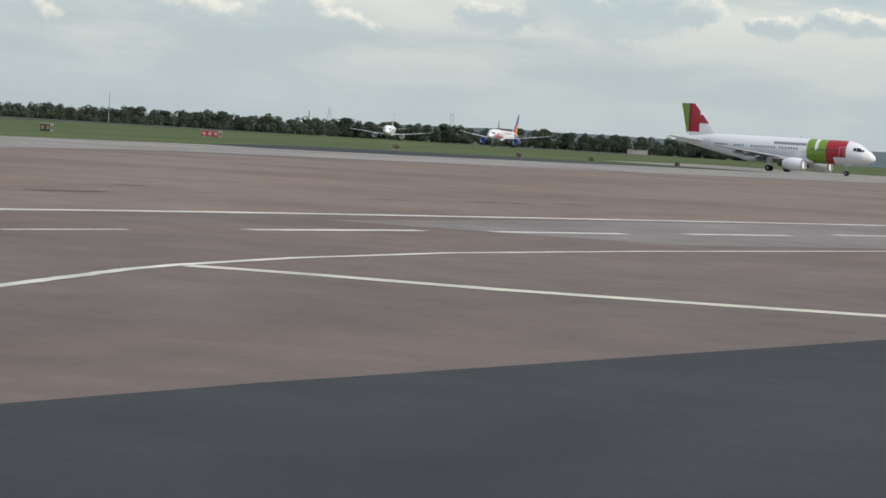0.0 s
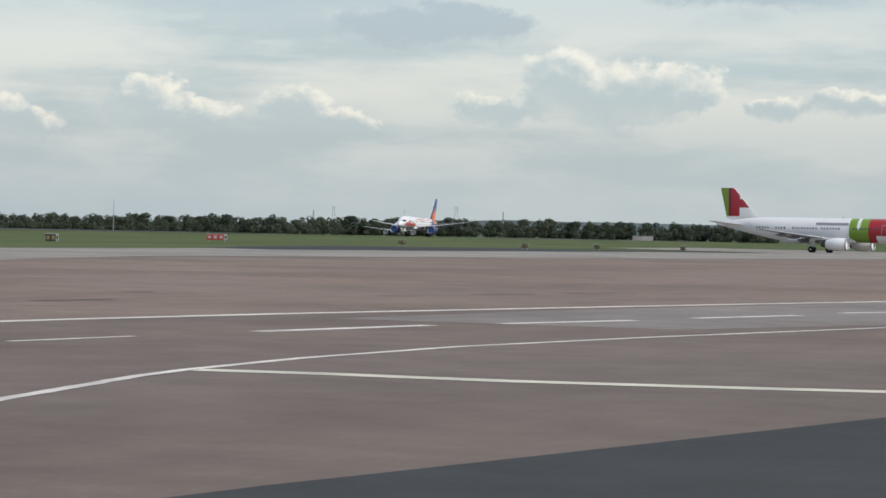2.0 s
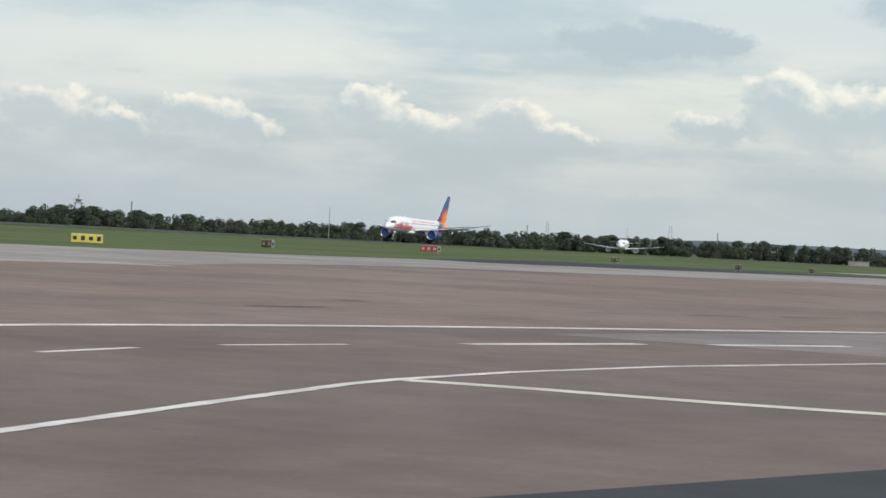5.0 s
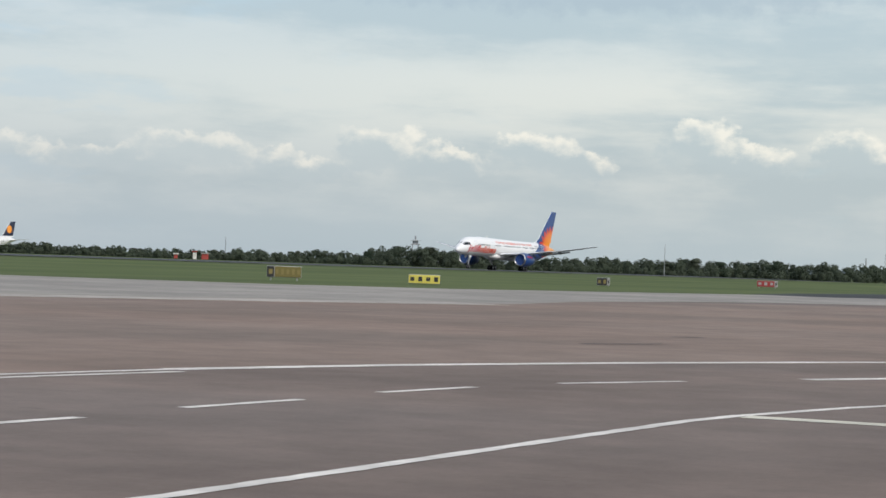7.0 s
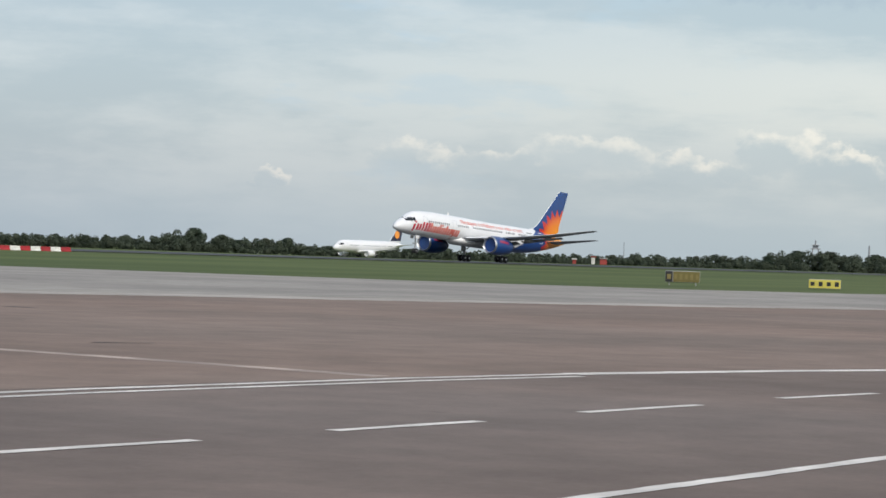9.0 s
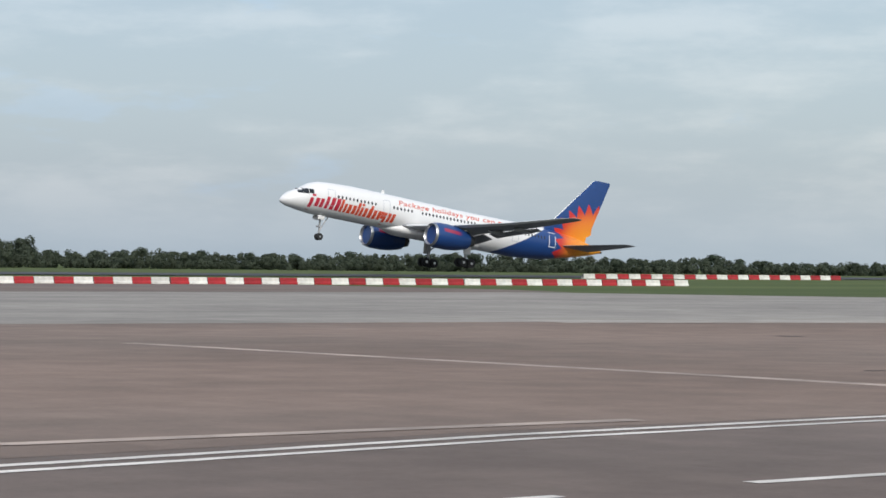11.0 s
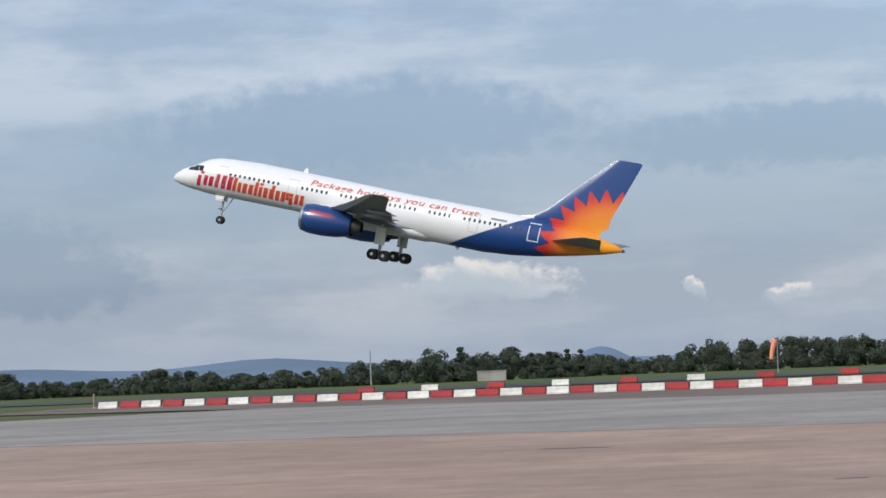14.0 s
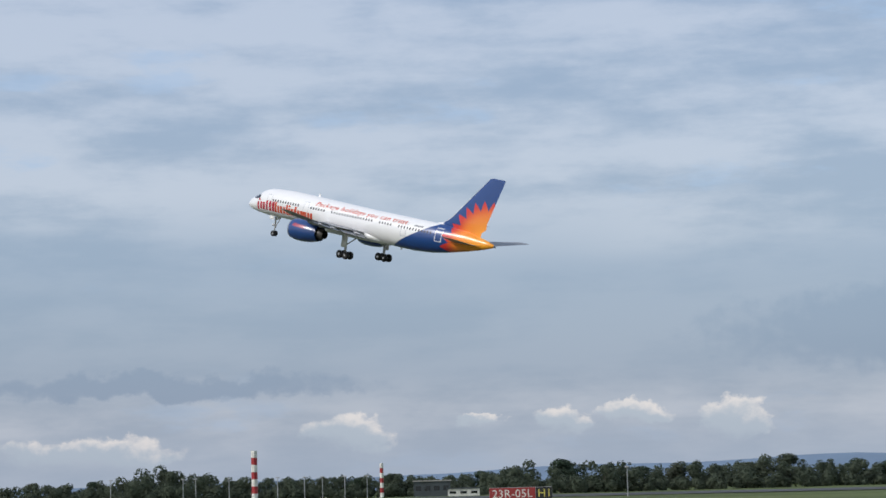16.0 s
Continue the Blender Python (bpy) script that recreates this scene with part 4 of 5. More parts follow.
red_bar = barrier(BAR_RED, "red plastic water-filled barrier in a long row", "barrier row before the runway")
white_bar = barrier(BAR_WHITE, "white plastic water-filled barrier in a long row", "barrier row before the runway")
rng = random.Random(4)
spots = []
x = 141.0
k = 0
while x > -67.5:
    back = 1.0 + 0.0022 * max(0.0, -20.0 - x)
    spots.append((x * back, 160.0 * back + 0.06 * rng.uniform(-1, 1), k % 2))
    x -= 1.55
    k += 1
for i in range(24):
    spots.append((168.0 + i * 1.55, 205.0 + 0.05 * rng.uniform(-1, 1), i % 2))
for i, x in enumerate((-59.2, -53.9, -48.5, -43.3, -37.9, -32.6, -27.2, -20.8, -15.4)):
    spots.append((x * 1.1, 214.5, (i + 1) % 2 if i < 7 else i % 2))
used = {0: False, 1: False}
for x, y, c in spots:
    src = (white_bar, red_bar)[c]
    m = pose(x, y, ground_z(x, y) + 0.005, 0, 0, rng.uniform(-1.5, 1.5))
    if used[c]:
        copy_thing(src, m)
    else:
        src.matrix_basis = m
        used[c] = True

# ---------------------------------------------------------------- signs and small airfield things
SIGN_YELLOW = material("sign_yellow", (0.60, 0.52, 0.10), 0.45, grain=0.06, blotch=0.1, blotch_scale=1.0)
SIGN_DIM = material("sign_faded_yellow", (0.15, 0.125, 0.035), 0.5, grain=0.08, blotch=0.1)
SIGN_RED = material("sign_red", (0.30, 0.03, 0.03), 0.45, grain=0.06)
SIGN_BLACK = material("sign_black", (0.02, 0.02, 0.022), 0.5, grain=0.1)
SIGN_AMBER = material("sign_dull_amber", (0.20, 0.16, 0.05), 0.5, grain=0.1)
SIGN_FRAME = material("sign_frame", (0.35, 0.35, 0.34), 0.5, metal=0.3, grain=0.1)
POST_YELLOW = material("post_yellow", (0.52, 0.40, 0.12), 0.6, grain=0.12, blotch=0.2, blotch_scale=2.0)
POST_BROWN = material("post_brown", (0.26, 0.21, 0.13), 0.7, grain=0.12, blotch=0.2, blotch_scale=2.0)
ORANGE = material("windsock_orange", (0.86, 0.30, 0.17), 0.8, grain=0.06)
HUT_RED = material("hut_red", (0.30, 0.045, 0.035), 0.6, grain=0.1, blotch=0.15)
STEEL = material("galvanised_steel", (0.36, 0.37, 0.38), 0.5, metal=0.5, grain=0.12)
CONCRETE = material("weathered_concrete", (0.30, 0.29, 0.27), 0.85, grain=0.15, blotch=0.2)
DARK_WALL = material("dark_cladding", (0.045, 0.055, 0.06), 0.6, grain=0.1, blotch=0.2)
BRICK_RED = material("reddish_cladding", (0.30, 0.13, 0.09), 0.75, grain=0.15, blotch=0.2)


def polar(turn, dist):
    """A place on the ground: degrees anticlockwise from the north, metres from the eye."""
    x, y = -math.sin(radians(turn)) * dist, math.cos(radians(turn)) * dist
    return x, y, ground_z(x, y) - 0.01


def face_eye(x, y, skew=0.0):
    return math.degrees(math.atan2(-x, y)) + skew


def sign_board(name, turn, dist, width, height, panels, label, skew=0.0, legs=2, base=0.2):
    """A lit taxiway sign: box frame on feet with coloured panels; marks are bars or lettering."""
    x, y, z = polar(turn, dist)
    ob = thing(name, label, "airfield sign", "signs beside the taxiways", m=pose(x, y, z, 0, 0, face_eye(x, y, skew)))
    part("case", box(0, 0.1, base + height / 2, width, 0.22, height, bevel=0.03), SIGN_FRAME, ob, smooth=False)
    for i in range(legs):
        lx = -width * 0.38 + width * 0.76 * i / (legs - 1)
        part("leg", tube((lx, 0.1, 0), (lx, 0.1, base + 0.04), 0.05, n=8), SIGN_FRAME, ob)
    for a, b, mat, marks in panels:
        w = (b - a) * width
        pane = part("panel", box(-width / 2 + (a + b) / 2 * width, -0.02, base + height / 2, w - 0.04, 0.03, height - 0.06, bevel=0.008), mat, ob, smooth=False)
        if isinstance(marks[0], str):
            words, mk = marks
            bm = text_mesh(words, height * 0.92, 0.004, space=1.05)
            lo, hi = min(v.co.x for v in bm.verts), max(v.co.x for v in bm.verts)
            s = min(1.0, (w * 0.86) / (hi - lo))
            for v in bm.verts:
                v.co = (-width / 2 + (a + b) / 2 * width + (v.co.x - (lo + hi) / 2) * s, -0.045 + v.co.y * 0.5, base + height * 0.19 + v.co.z)
            part("lettering", bm, mk, pane, smooth=False)
        else:
            n, mk = marks
            for i in range(n):
                cx = -width / 2 + (a + (b - a) * (i + 0.5) / n) * width
                part("mark_bar", box(cx, -0.042, base + height / 2, w / n * 0.5, 0.012, height * (0.5 if i % 2 else 0.42)), mk, pane, smooth=False)
    return ob


sign_board("taxiway_sign", -58.63, 174, 2.35, 0.78, [(0, 0.22, SIGN_BLACK, (1, SIGN_AMBER)), (0.22, 1, SIGN_DIM, (5, SIGN_AMBER))], "black and yellow taxiway direction sign on the grass")
sign_board("taxiway_sign", -61.78, 185, 2.3, 0.66, [(0, 1, SIGN_YELLOW, (4, SIGN_BLACK))], "yellow taxiway direction sign with black marks", base=0.03)
sign_board("taxiway_sign", -65.8, 236, 1.2, 0.72, [(0, 0.8, SIGN_BLACK, (2, SIGN_AMBER)), (0.8, 1, SIGN_FRAME, (1, SIGN_BLACK))], "small black taxiway location sign on the grass", base=0.04)
sign_board("runway_sign", -69.45, 300, 2.4, 0.72, [(0, 0.85, SIGN_RED, (3, SIGN_FRAME)), (0.85, 1, SIGN_FRAME, (1, SIGN_BLACK))], "red runway holding sign seen at an angle")
sign_board("runway_sign", 41.47, 240, 5.9, 1.15, [(0.0, 0.735, SIGN_RED, ("23R-05L", BAR_WHITE)), (0.735, 1.0, SIGN_BLACK, ("H1", SIGN_YELLOW))], "red and black runway holding sign lettered 23R-05L and H1", legs=4)
for turn, dist, w in ((-73.6, 300, 0.9), (-76.36, 277, 0.7), (-77.98, 300, 0.7), (-79.9, 330, 0.7)):
    sign_board("marker_board", turn, dist, w, 0.5, [(0, 1, SIGN_BLACK, (2, SIGN_AMBER))], "small dark marker board in the grass")


def post(name, turn, dist, h, r, mat, label, category="post", head=None):
    x, y, z = polar(turn, dist)
    ob = thing(name, label, category, m=pose(x, y, z))
    part("shaft", tube((0, 0, 0), (0, 0, h), r, r * 0.85, n=10), mat, ob)
    part("foot", tube((0, 0, 0), (0, 0, 0.08), r * 2.2, r * 1.6, n=10), CONCRETE, ob)
    if head:
        part("head", box(0, 0, h + head[2] / 2, *head, bevel=0.02), mat, ob, smooth=False)
    return ob


post("marker_post", 26.64, 207, 1.05, 0.09, POST_YELLOW, "short yellow marker post in the grass")
post("marker_post", 22.95, 196, 1.1, 0.09, POST_BROWN, "weathered brownish marker post at the barrier's end")
post("marker_post", -4.71, 230, 1.3, 0.06, POST_YELLOW, "thin yellowish marker post in the grass")
post("lamp_post", 39.08, 262, 2.9, 0.05, STEEL, "white approach lamp on a slender pole", "lamp post", (0.42, 0.3, 0.16))
# gate posts in the barrier row
x, y, z = polar(1.25, 161)
gate = thing("gate_post", "yellow gate post pair with a white pole in the barrier row", "gate post", m=pose(x, y, z))
part("post", box(-0.28, 0, 0.75, 0.22, 0.25, 1.5, bevel=0.03), POST_YELLOW, gate, smooth=False)
part("post", box(0.08, 0.1, 0.72, 0.2, 0.25, 1.44, bevel=0.03), POST_YELLOW, gate, smooth=False)
part("cabinet", box(-0.1, -0.2, 0.3, 0.7, 0.35, 0.6, bevel=0.03), BAR_WHITE, gate, smooth=False)
part("pole", tube((-0.95, 0, 0), (-0.95, 0, 1.25), 0.05, n=8), BAR_WHITE, gate)
# debris bag in the grass
x, y, z = polar(25.68, 215)
single("marker_cone", box(0, 0, 0.13, 0.75, 0.4, 0.26, bevel=0.1), BAR_WHITE, "small white lump lying in the grass", "debris", smooth=True, m=pose(x, y, z))

# windsock on its mast
x, y, z = polar(7.67, 430)
sock = thing("windsock", "orange windsock hanging from a thin mast", "windsock", m=pose(x, y, z, 0, 0, 6))
part("mast", tube((0, 0, 0), (0, 0, 6.2), 0.09, 0.06, n=8), STEEL, sock)
part("arm", tube((-1.7, 0, 6.3), (1.7, 0, 6.3), 0.035, n=6), STEEL, sock)
bend = [(-0.25, 6.0, 0.48), (-0.45, 5.5, 0.46), (-0.75, 4.6, 0.42), (-0.95, 3.6, 0.37), (-1.05, 2.7, 0.31)]
for (xa, za, ra), (xb, zb, rb) in zip(bend, bend[1:]):
    part("sock_ring", tube((xa, 0, za), (xb, 0, zb), ra, rb, n=14), ORANGE, sock)


# ---------------------------------------------------------------- trees and the far edge of the field
def leafy(name, colour, vary=0.09):
    mat = bpy.data.materials.new(name)
    mat.use_nodes = True
    tree = mat.node_tree
    bsdf = tree.nodes["Principled BSDF"]
    node, m, mix, smooth, noise_at = wire(tree)
    isl = node("ShaderNodeNewGeometry").outputs["Random Per Island"]
    rnd = node("ShaderNodeObjectInfo").outputs["Random"]
    place = node("ShaderNodeTexCoord").outputs["Object"]
    v = m("ADD", 1 - vary, m("MULTIPLY", isl, 2 * vary))
    v = m("MULTIPLY", v, m("ADD", 0.72, m("MULTIPLY", rnd, 0.56)))
    v = m("MULTIPLY", v, m("ADD", 0.75, m("MULTIPLY", noise_at(place, 0.35, 3, 0.5), 0.5)))
    c = node("ShaderNodeVectorMath", [mix(rnd, colour, (colour[0] * 1.25, colour[1] * 0.95, colour[2])), (1, 1, 1)])
    c.operation = "SCALE"
    tree.links.new(v, c.inputs["Scale"])
    tree.links.new(c.outputs[0], bsdf.inputs["Base Color"])
    bsdf.inputs["Roughness"].default_value = 0.8
    bsdf.inputs["Specular IOR Level"].default_value = 0.08
    thin = node("ShaderNodeBsdfTranslucent", [c.outputs[0]])
    both = node("ShaderNodeMixShader", [0.4, bsdf.outputs[0], thin.outputs[0]])
    tree.links.new(both.outputs[0], tree.nodes["Material Output"].inputs["Surface"])
    return mat


LEAF = leafy("broad_leaves", (0.068, 0.100, 0.068))
BARK = material("bark", (0.06, 0.05, 0.04), 0.9, grain=0.2)


def clumps(rnd, centres, count, size):
    """Many small tilted leaf sprays scattered over and inside rounded masses: (x, y, z, radius) each."""
    verts, faces = [], []
    total = sum(c[3] ** 2 for c in centres)
    for cx, cy, cz, r in centres:
        for _ in range(max(6, int(count * r * r / total))):
            d = Vector((rnd.gauss(0, 1), rnd.gauss(0, 1), rnd.gauss(0, 1))).normalized()
            p = Vector((cx, cy, cz)) + d * r * (0.62 + 0.45 * rnd.random() ** 0.6)
            u = Vector((rnd.gauss(0, 1), rnd.gauss(0, 1), rnd.gauss(0, 0.6))).normalized()
            u = (u - d * u.dot(d) * 0.8).normalized()
            w = u.cross(d + Vector((0.2, 0.1, 0.3)) * rnd.random()).normalized()
            s = size * rnd.uniform(0.6, 1.35)
            k = len(verts)
            verts += [tuple(p + u * s), tuple(p + w * s * 0.7), tuple(p - u * s * 0.9 + d * s * 0.25), tuple(p - w * s * 0.65)]
            faces.append((k, k + 1, k + 2, k + 3))
    return verts, faces


def leaf_mesh(name, rnd, centres, count, size):
    v, f = clumps(rnd, centres, count, size)
    me = bpy.data.meshes.new(name)
    me.from_pydata(v, [], f)
    me.materials.append(LEAF)
    return me


def tree_model(seed, shape):
    """A tree 10 m high: tapered trunk with limbs, and a crown of leaf sprays in uneven lobes."""
    rnd = random.Random(seed)
    ob = thing("tree", "dark green broadleaf tree in the far tree belt", "tree", "tree belt round the airfield")
    lobes = []
    wide, low = {"round": (3.6, 0.12), "tall": (2.6, 0.1), "spire": (1.3, 0.06)}[shape]
    n = 15 if shape != "spire" else 11
    for i in range(n):
        f = rnd.random()
        z = 10 * (low + (0.93 - low) * f)
        reach = wide * math.sin(math.pi * min(1, 0.12 + 0.88 * f) ** 0.8) * rnd.uniform(0.35, 0.95) if shape != "spire" else wide * (1.05 - f) * rnd.uniform(0.2, 0.8)
        a = rnd.uniform(0, 2 * math.pi)
        r = rnd.uniform(1.1, 1.9) * (1.0 if shape != "spire" else 0.62 * (1.25 - 0.8 * f))
        lobes.append((reach * math.cos(a), reach * math.sin(a), min(z, 10 - r), r))
    lobes.append((0, 0, 8.3 if shape != "spire" else 8.9, 1.6 if shape != "spire" else 0.7))
    bm = tube((0, 0, -0.3), (0.1, 0.05, 6.5), 0.30, 0.12, n=8)
    for lx, ly, lz, r in lobes[:6]:
        tube((0.05, 0, max(0.8, lz - 2.2)), (lx * 0.8, ly * 0.8, lz), 0.1, 0.04, n=5, bm=bm)
    part("trunk", bm, BARK, ob)
    crown = new("crown", leaf_mesh("crown", rnd, lobes, 1300, 0.34))
    crown.parent = ob
    return ob


models = [tree_model(s, sh) for s, sh in ((1, "round"), (2, "round"), (3, "tall"), (4, "round"), (5, "tall"), (6, "spire"))]
placed = set()
rng = random.Random(11)


def plant(kind, turn, dist, height, spread=1.0):
    x, y, z = polar(turn, dist)
    m = pose(x, y, z, 0, 0, rng.uniform(0, 360))
    src = models[kind]
    k = height / 10.0
    ob = src if kind not in placed else copy_thing(src, m)
    placed.add(kind)
    ob.matrix_basis = m @ Matrix.Diagonal((k * spread, k * spread, k, 1))
    return ob


# stands of trees: from, to (degrees anticlockwise from the north), metres off, height above the field
EAST = [(-82, -76.5, 1350, 9.5), (-76.5, -72, 1300, 9), (-72, -68.5, 1100, 8), (-68.5, -66, 1050, 7.2), (-66, -63, 1000, 7.0), (-63, -60.2, 980, 8.3), (-60.2, -57.5, 980, 5.2), (-57.5, -54, 980, 4.4), (-54, -50, 980, 4.3)]
MID = [(-50, -49.1, 950, 6.3), (-49.1, -48.4, 950, 4.5), (-48.4, -47.2, 950, 7.2), (-47.2, -45.6, 950, 5.0), (-45.6, -42.6, 950, 4.6), (-42.6, -41.2, 950, 6.0), (-41.2, -39, 950, 5.2), (-39, -36, 950, 6.5), (-36, -30, 950, 6.0), (-30, -26.6, 950, 6.5),
       (-26.6, -18.7, 920, 13.2), (-18.7, -17, 930, 7.0), (-17, -15.2, 930, 7.6), (-15.2, -12.8, 980, 6.0), (-12.8, -11.2, 940, 7.6), (-11.2, -9.4, 930, 10.2)]
WEST = [(-8.95, -4.75, 880, 16.0), (-4.75, -2, 900, 7.8), (-2, 1, 900, 9.6), (1, 4, 900, 9.8), (4, 9.6, 880, 10.0), (9.6, 11.6, 930, 5.8), (11.6, 13, 900, 8.5), (13, 14.6, 880, 9.8), (14.6, 15.2, 860, 11.0), (15.2, 17.5, 870, 8.0),
        (17.5, 20.6, 900, 5.6), (20.6, 21.8, 880, 7.6), (21.8, 24.6, 900, 5.8), (24.6, 26.3, 860, 8.0), (26.3, 28.3, 820, 9.6), (28.3, 31, 820, 7.8), (31, 34.8, 820, 7.0), (34.8, 36.2, 800, 9.2), (36.2, 38.9, 800, 8.2), (38.9, 41.9, 790, 9.2),
        (41.9, 46.8, 850, 6.8), (46.8, 48.4, 850, 7.5), (48.4, 50.2, 820, 10.4), (50.2, 56, 850, 6.6)]
STANDS = EAST + MID + WEST
wood_centres = []


def belt_at(turn, k):
    """The belt's distance (2) or height (3), eased from stand to stand."""
    total = weight = 0.0
    for i in range(-4, 5):
        t = min(55.9, max(-81.9, turn + i * 0.14))
        for a, b, *row in STANDS:
            if a <= t < b:
                w = 5 - abs(i)
                total, weight = total + w * (a, b, *row)[k], weight + w
    return total / weight if weight else (930.0, 6.0)[k - 2]


planted = 0
turn = -81.8
while turn < 55.8:
    dist, h = belt_at(turn, 2), belt_at(turn, 3)
    h *= (1.06 if turn < -50 else 1.12) * (1.0 + 0.26 * noise.noise((turn * 1.1, 3.0, 0.0)) + 0.12 * noise.noise((turn * 3.7, 8.0, 0.0)))
    planted += 1
    if planted % 2:
        plant(rng.choice((0, 1, 2, 3, 4)), turn, dist + rng.uniform(-14, 16), h * rng.choice((0.8, 0.88, 0.94, 1.0)), rng.uniform(1.5, 2.1))
    step = math.degrees((h * 0.42 + 1.8) / dist)
    # hedge and undergrowth below and between the crowns
    for i in range(11):
        t = turn + step * rng.uniform(-0.6, 1.6)
        x, y, z = polar(t, dist + rng.uniform(-24, 20))
        f = (i + rng.random()) / 11
        r = (h * rng.uniform(0.13, 0.2) + 0.5) * (1.15 - 0.35 * f)
        wood_centres.append((x, y, z + r * 0.5 + max(0.0, h * 0.93 - 1.3 * r) * f, r))
    for i in range(5):
        x, y, z = polar(turn + step * rng.uniform(-0.6, 1.6), dist + rng.uniform(-26, -8))
        r = 0.5 + h * rng.uniform(0.10, 0.16)
        wood_centres.append((x, y, z + r * rng.uniform(0.4, 1.6), r))
    turn += step * rng.uniform(0.75, 1.25)
for turn, h in ((14.75, 12.0), (12.05, 9.5), (12.35, 9.8), (12.75, 9.2), (13.15, 9.0), (27.2, 10.5)):
    plant(5, turn, 850, h, 1.5)
rnd = random.Random(7)
wood = new("undergrowth", leaf_mesh("undergrowth", rnd, wood_centres, 760000, 0.46))
tagged(wood, "dense dark green hedges and undergrowth below the tree belt", "undergrowth", kind="stuff")

# hills on the skyline; the blue ones have distance haze mixed into their colour
HAZY_HILL = material("moor_with_haze", (0.13, 0.19, 0.27), 0.95, grain=0.1, scale=0.004, blotch=0.12, blotch_scale=0.002)


FAR_WOOD = material("far_woods", (0.085, 0.115, 0.12), 0.95, grain=0.2, scale=0.02, blotch=0.2, blotch_scale=0.004)


def hill(label, a, b, dist, peaks, mat=HAZY_HILL):
    """A long low ridge: peaks as (turn, height, half width in degrees)."""
    bm = bmesh.new()
    rows = []
    n = 70
    for i in range(n + 1):
        t = a + (b - a) * i / n
        h = sum(p * math.exp(-((t - c) / w) ** 2) for c, p, w in peaks) + 1.2 * noise.noise((t * 0.9, dist, 0))
        ring = []
        for off, k in ((-350, -0.08), (-150, 0.6), (0, 1.0), (200, 0.5)):
            x, y = -math.sin(radians(t)) * (dist + off), math.cos(radians(t)) * (dist + off)
            ring.append(bm.verts.new((x, y, -3 + (h + 3) * k)))
        rows.append(ring)
    for p, q in zip(rows, rows[1:]):
        for j in range(3):
            bm.faces.new((p[j], q[j], q[j + 1], p[j + 1]))
    return single("hill", bm, mat, label, "hill", kind="structure", smooth=True)


hill("long moorland ridge on the western skyline, coloured blue for haze", 9, 62, 4300, [(30, 28, 30), (19.1, 16, 1.7), (24.5, 11, 1.6), (34.5, 14, 2.6), (40.2, 9, 2.4)])
hill("small hilltop above the trees, coloured blue for haze", 9.5, 13.5, 4000, [(11.6, 35, 0.8)])
hill("low wooded rise behind the trees", -20, -8, 3800, [(-12.6, 22, 2.2)], FAR_WOOD)
hill("distant dark ridge on the eastern skyline", -95, -64, 3600, [(-80, 18, 6), (-74, 11, 4), (-68, 6, 3), (-88, 18, 5)], FAR_WOOD)


# ---------------------------------------------------------------- masts, towers and far buildings
def mast(turn, dist, h, label, r=0.18, lattice=False, red=False):
    x, y, z = polar(turn, dist)
    ob = thing("mast", label, "mast", m=pose(x, y, z))
    if lattice:
        for sx, sy in ((-1, -1), (1, -1), (1, 1), (-1, 1)):
            part("leg", tube((sx * r * 2.2, sy * r * 2.2, 0), (sx * r, sy * r, h), 0.07, n=5), STEEL, ob)
        for i in range(int(h / 2)):
            za, w = i * 2.0, r * (2.2 - 1.2 * i * 2.0 / h)
            part("brace", tube((-w, -w, za), (w, -w, za + 2), 0.05, n=5), STEEL, ob)
    elif red:
        n = 7
        for i in range(n):
            part("band", tube((0, 0, h * i / n), (0, 0, h * (i + 1) / n), r, n=8), BAR_RED if i % 2 else BAR_WHITE, ob)
    else:
        part("shaft", tube((0, 0, 0), (0, 0, h), r, r * 0.6, n=8), STEEL, ob)
    return ob


mast(-67.15, 1000, 12.5, "thin grey radio mast above the trees")
mast(-62.73, 1000, 11.5, "short grey mast with a thick head above the trees", 0.5)
mast(-57.3, 1000, 9.5, "thin grey mast above the trees")
mast(-71.6, 1250, 12, "dark chimney-like mast beyond the trees", 0.5)
mast(-72.05, 1300, 15, "lattice mast beyond the trees", 0.45, lattice=True)
mast(-74.8, 1500, 18, "lattice pylon beyond the trees", 0.6, lattice=True)
mast(-75.86, 1300, 13, "grey mast beyond the trees", 0.4)
mast(16.77, 840, 11.5, "white mast before the trees", 0.3)
mast(47.41, 420, 8.2, "red and white banded mast", 0.5, red=True)
mast(44.57, 420, 5.6, "red and white banded pole", 0.3, red=True)
mast(4.35, 500, 4.9, "thin white and dark pole before the trees", 0.12)
mast(27.85, 520, 6.0, "thin mast above the red building", 0.09)
for t in (49.0, 48.72, 47.98, 46.9, 46.3, 45.9, 45.4, 44.9, 50.6):
    post("street_lamp", t, 560, 5.0, 0.09, STEEL, "slender grey lamp post on the far perimeter road", "lamp post", (0.9, 0.4, 0.2))

# radar tower on the wooded rise
x, y, z = polar(-61.55, 1000)
radar = thing("radar_tower", "grey steel radar tower rising above the trees", "tower", m=pose(x, y, z, 0, 0, 30))
for sx, sy in ((-1, -1), (1, -1), (1, 1), (-1, 1)):
    part("leg", tube((sx * 1.4, sy * 1.4, 0), (sx * 1.1, sy * 1.1, 9.5), 0.2, n=6), STEEL, radar)
part("platform", box(0, 0, 9.6, 3.8, 3.8, 0.35, bevel=0.05), STEEL, radar, smooth=False)
part("cabin", box(0, 0, 10.5, 2.2, 2.2, 1.5, bevel=0.08), STEEL, radar, smooth=False)
part("rail", box(0, 0, 11.0, 3.8, 3.8, 0.12), STEEL, radar, smooth=False)
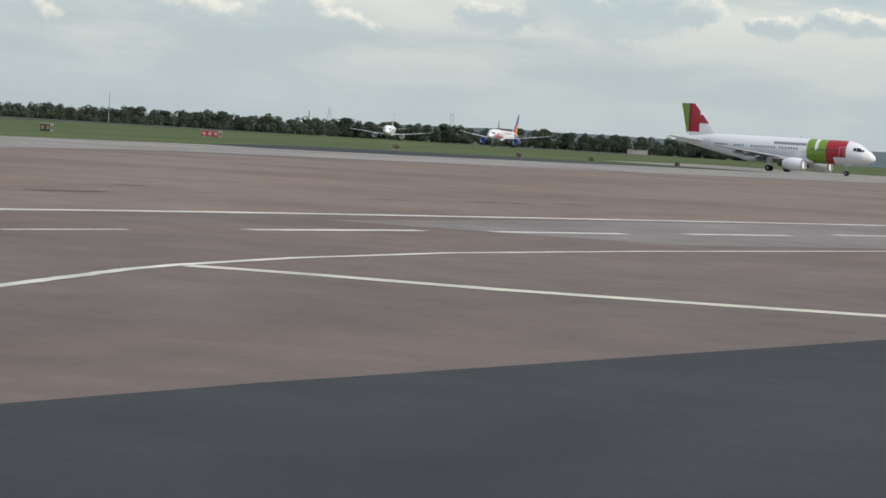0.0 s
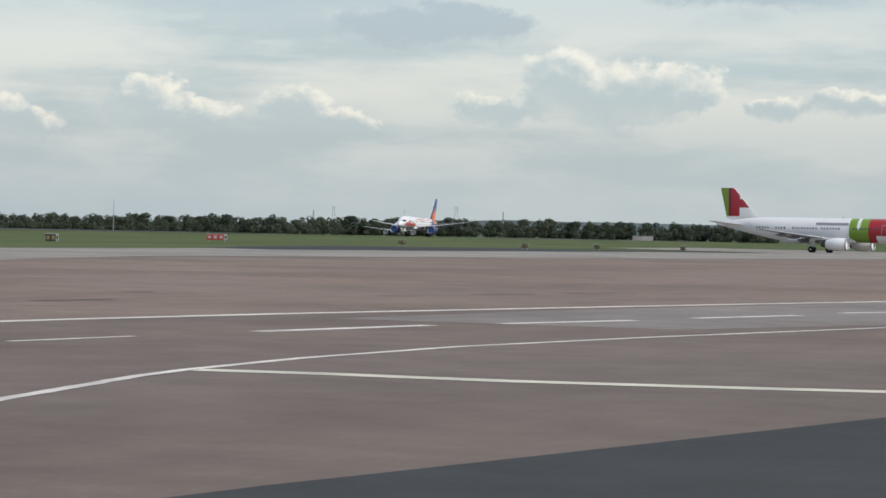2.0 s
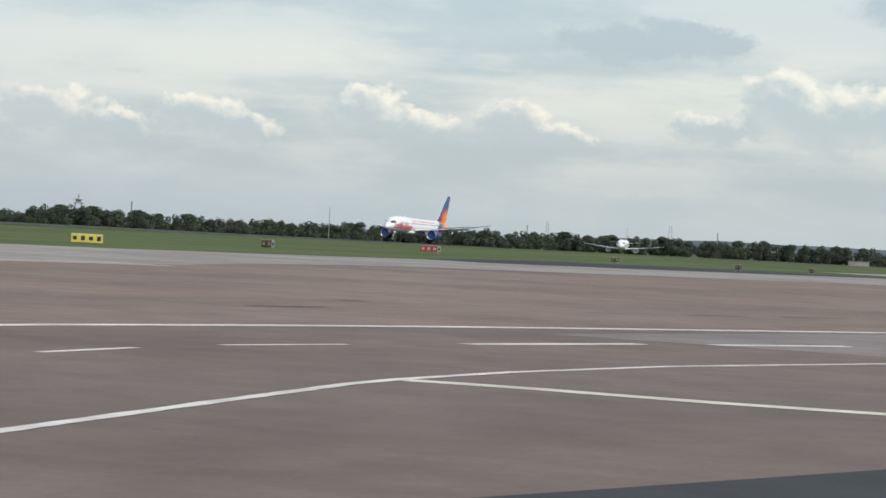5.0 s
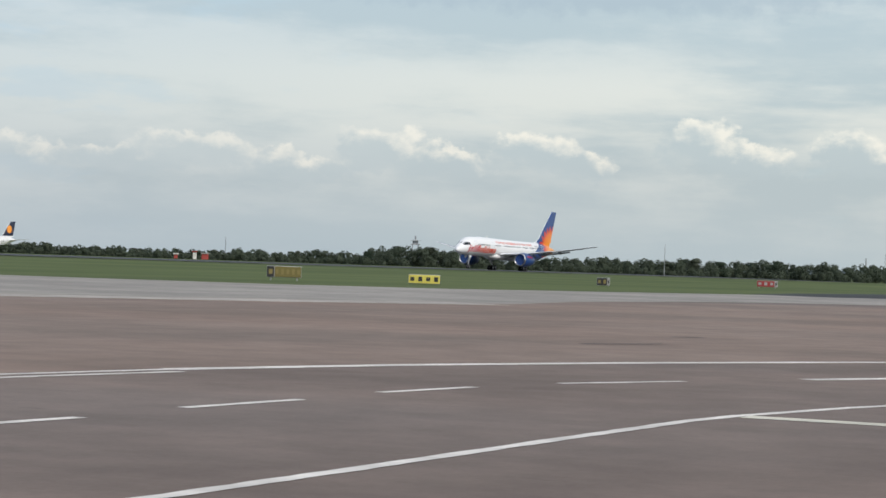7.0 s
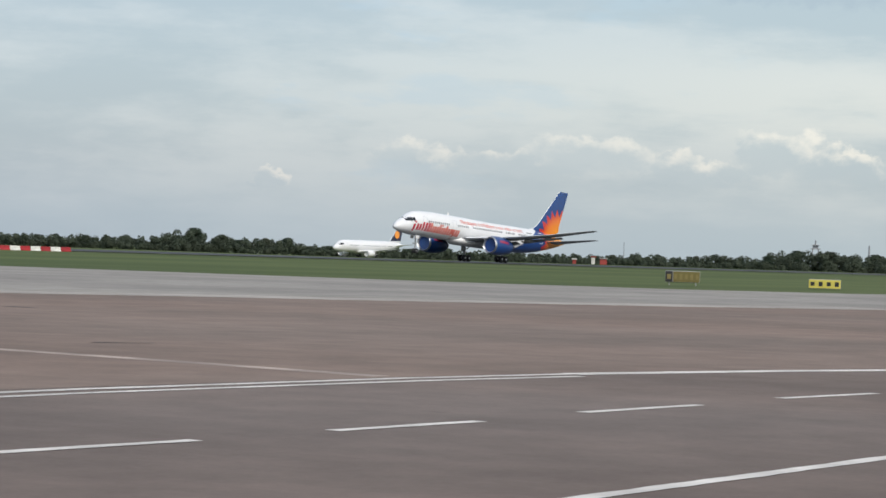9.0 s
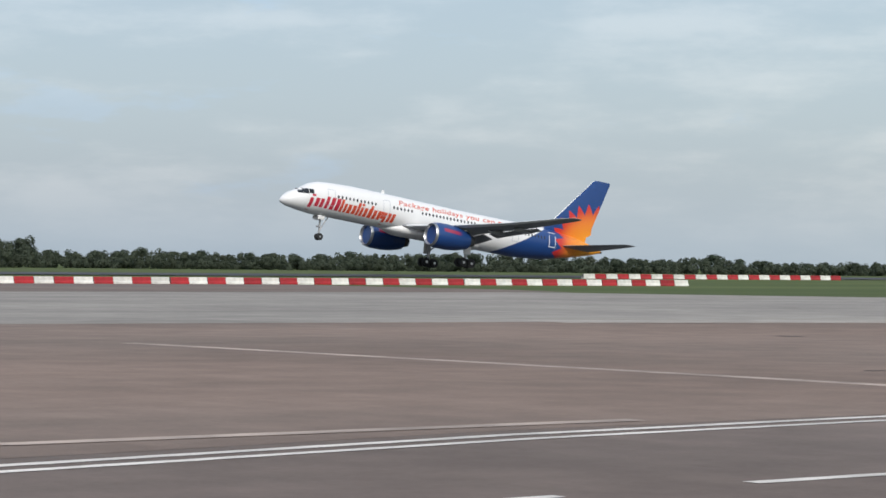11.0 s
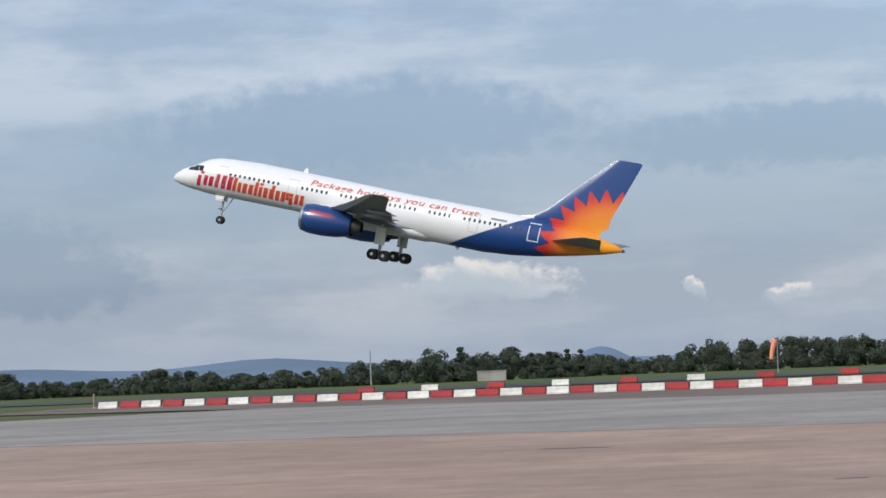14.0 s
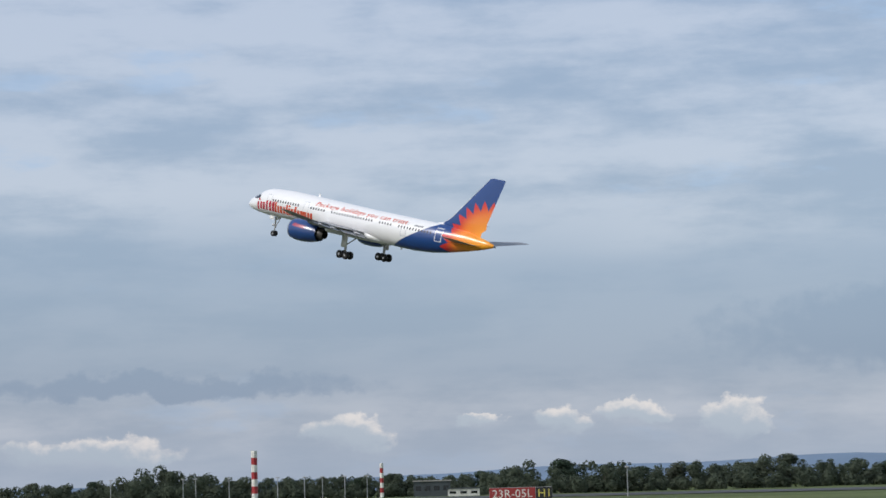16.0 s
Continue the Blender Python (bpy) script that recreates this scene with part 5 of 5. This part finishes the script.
part("scanner", box(0.2, 0, 12.4, 3.4, 0.5, 1.1, bevel=0.12), STEEL, radar, smooth=False)
part("pedestal", tube((0, 0, 11.2), (0, 0, 12.2), 0.3, n=8), STEEL, radar)


def hut(name, turn, dist, w, d, h, mat, label, roof=0.25, roof_mat=None, windows=0, skew=0.0):
    x, y, z = polar(turn, dist)
    ob = thing(name, label, "building", m=pose(x, y, z, 0, 0, face_eye(x, y, skew)))
    part("wall", box(0, 0, h / 2, w, d, h, bevel=0.03), mat, ob, smooth=False)
    part("roof", box(0, 0, h + roof / 2, w + 0.4, d + 0.4, roof, bevel=0.04), roof_mat or CONCRETE, ob, smooth=False)
    for i in range(windows):
        part("window", box(-w / 2 + w * (i + 0.5) / windows, -d / 2, h * 0.6, w / windows * 0.6, 0.08, h * 0.28), GLASS, ob, smooth=False)
    return ob


hut("equipment_hut", -56.85, 560, 1.5, 1.5, 1.2, HUT_RED, "small red and white equipment hut on the grass")
hut("equipment_hut", -56.62, 560, 0.8, 0.8, 1.5, BAR_WHITE, "small white equipment cabinet on the grass", roof_mat=HUT_RED)
hut("equipment_hut", -56.2, 560, 0.8, 0.8, 0.9, HUT_RED, "low red cabinet on the grass", roof_mat=BAR_WHITE)
hut("low_building", -79.0, 1250, 10, 6, 2.0, CONCRETE, "low pale building beyond the field")
hut("low_building", 27.7, 500, 13, 5, 1.2, BRICK_RED, "low reddish structure with a row of posts on the grass", windows=12)
hut("low_building", 14.06, 800, 9, 6, 3.0, CONCRETE, "small pale building before the trees")
hut("hangar", 43.45, 560, 8, 8, 3.6, DARK_WALL, "dark clad hangar with a pale roof edge", windows=4)
hut("hangar", 42.75, 560, 7, 8, 1.9, BAR_WHITE, "low pale building beside the hangar", roof_mat=DARK_WALL, windows=3)
ribbon("far_path", [polar(29.3, 300)[:2], polar(26.9, 330)[:2]], 5.0, PALE, "pale strip of path in the grass", lift=-0.045, category="path")
for a, b, dist in ((-52.0, -51.2, 620), (-59.3, -58.6, 700), (-45.6, -43.2, 330)):
    ribbon("far_path", [polar(a, dist)[:2], polar(b, dist)[:2]], 6.0, PALE, "pale strip of paving in the grass", lift=-0.045, category="path")

# ---------------------------------------------------------------- the other aircraft
taxi_jet = airliner("taxiing_airliner", SHORT, PAINT_BLOCK, WHITE, "white airliner with lime and red blocks and tail, taxiing", lamps=False)
bm = bmesh.new()
patch(bm, SHORT, 1, 12.0, 1.65, 18.0, 2.1)
part("title_bar", bm, LETTER_GREY, taxi_jet, "grey title bar along the side")
far_jet = airliner("waiting_airliner", SHORT, PAINT_FIN, WING, "white airliner with dark fin, waiting head-on beyond the runway")
tail_jet = airliner("rolling_airliner", SHORT, PAINT_FIN, WHITE, "white airliner with dark fin and amber disc, taxiing beyond the runway")


def on_ground(turn, dist, heading, lift=3.05):
    """Nose tip over a point of the field; heading is the way the tail points, degrees from +x."""
    x, y, z = polar(turn, dist)
    return pose(x, y, ground_z(x, y) + lift, 0, 0, heading)


def motions():
    for leg in jet.children:
        if leg.name.startswith("main_gear"):   # the legs stretch as the wheels leave the runway
            walk(leg, [(t, pose(0, 0, -drop)) for t, drop in ((0.0, 0.0), (9.0, 0.0), (10.0, 0.12), (11.5, 0.5), (16.0, 0.5))])
    walk(jet, [(t, pose(x, RUNWAY_Y, z, 0, pitch, 0)) for t, x, z, pitch in RUN])
    walk(taxi_jet, [(t, on_ground(-84.27 - 0.413 * t, 436, 74)) for t in (0.0, 1.5, 3.0, 8.0, 16.0)])
    walk(far_jet, [(t, on_ground(-73.35 - 0.07 * t, 1060 - 1.2 * t, 12)) for t in (0.0, 8.0, 16.0)])
    walk(tail_jet, [(t, on_ground(-52.22 + 0.16 * t, 850, -1)) for t in (0.0, 8.0, 16.0)])


motions()
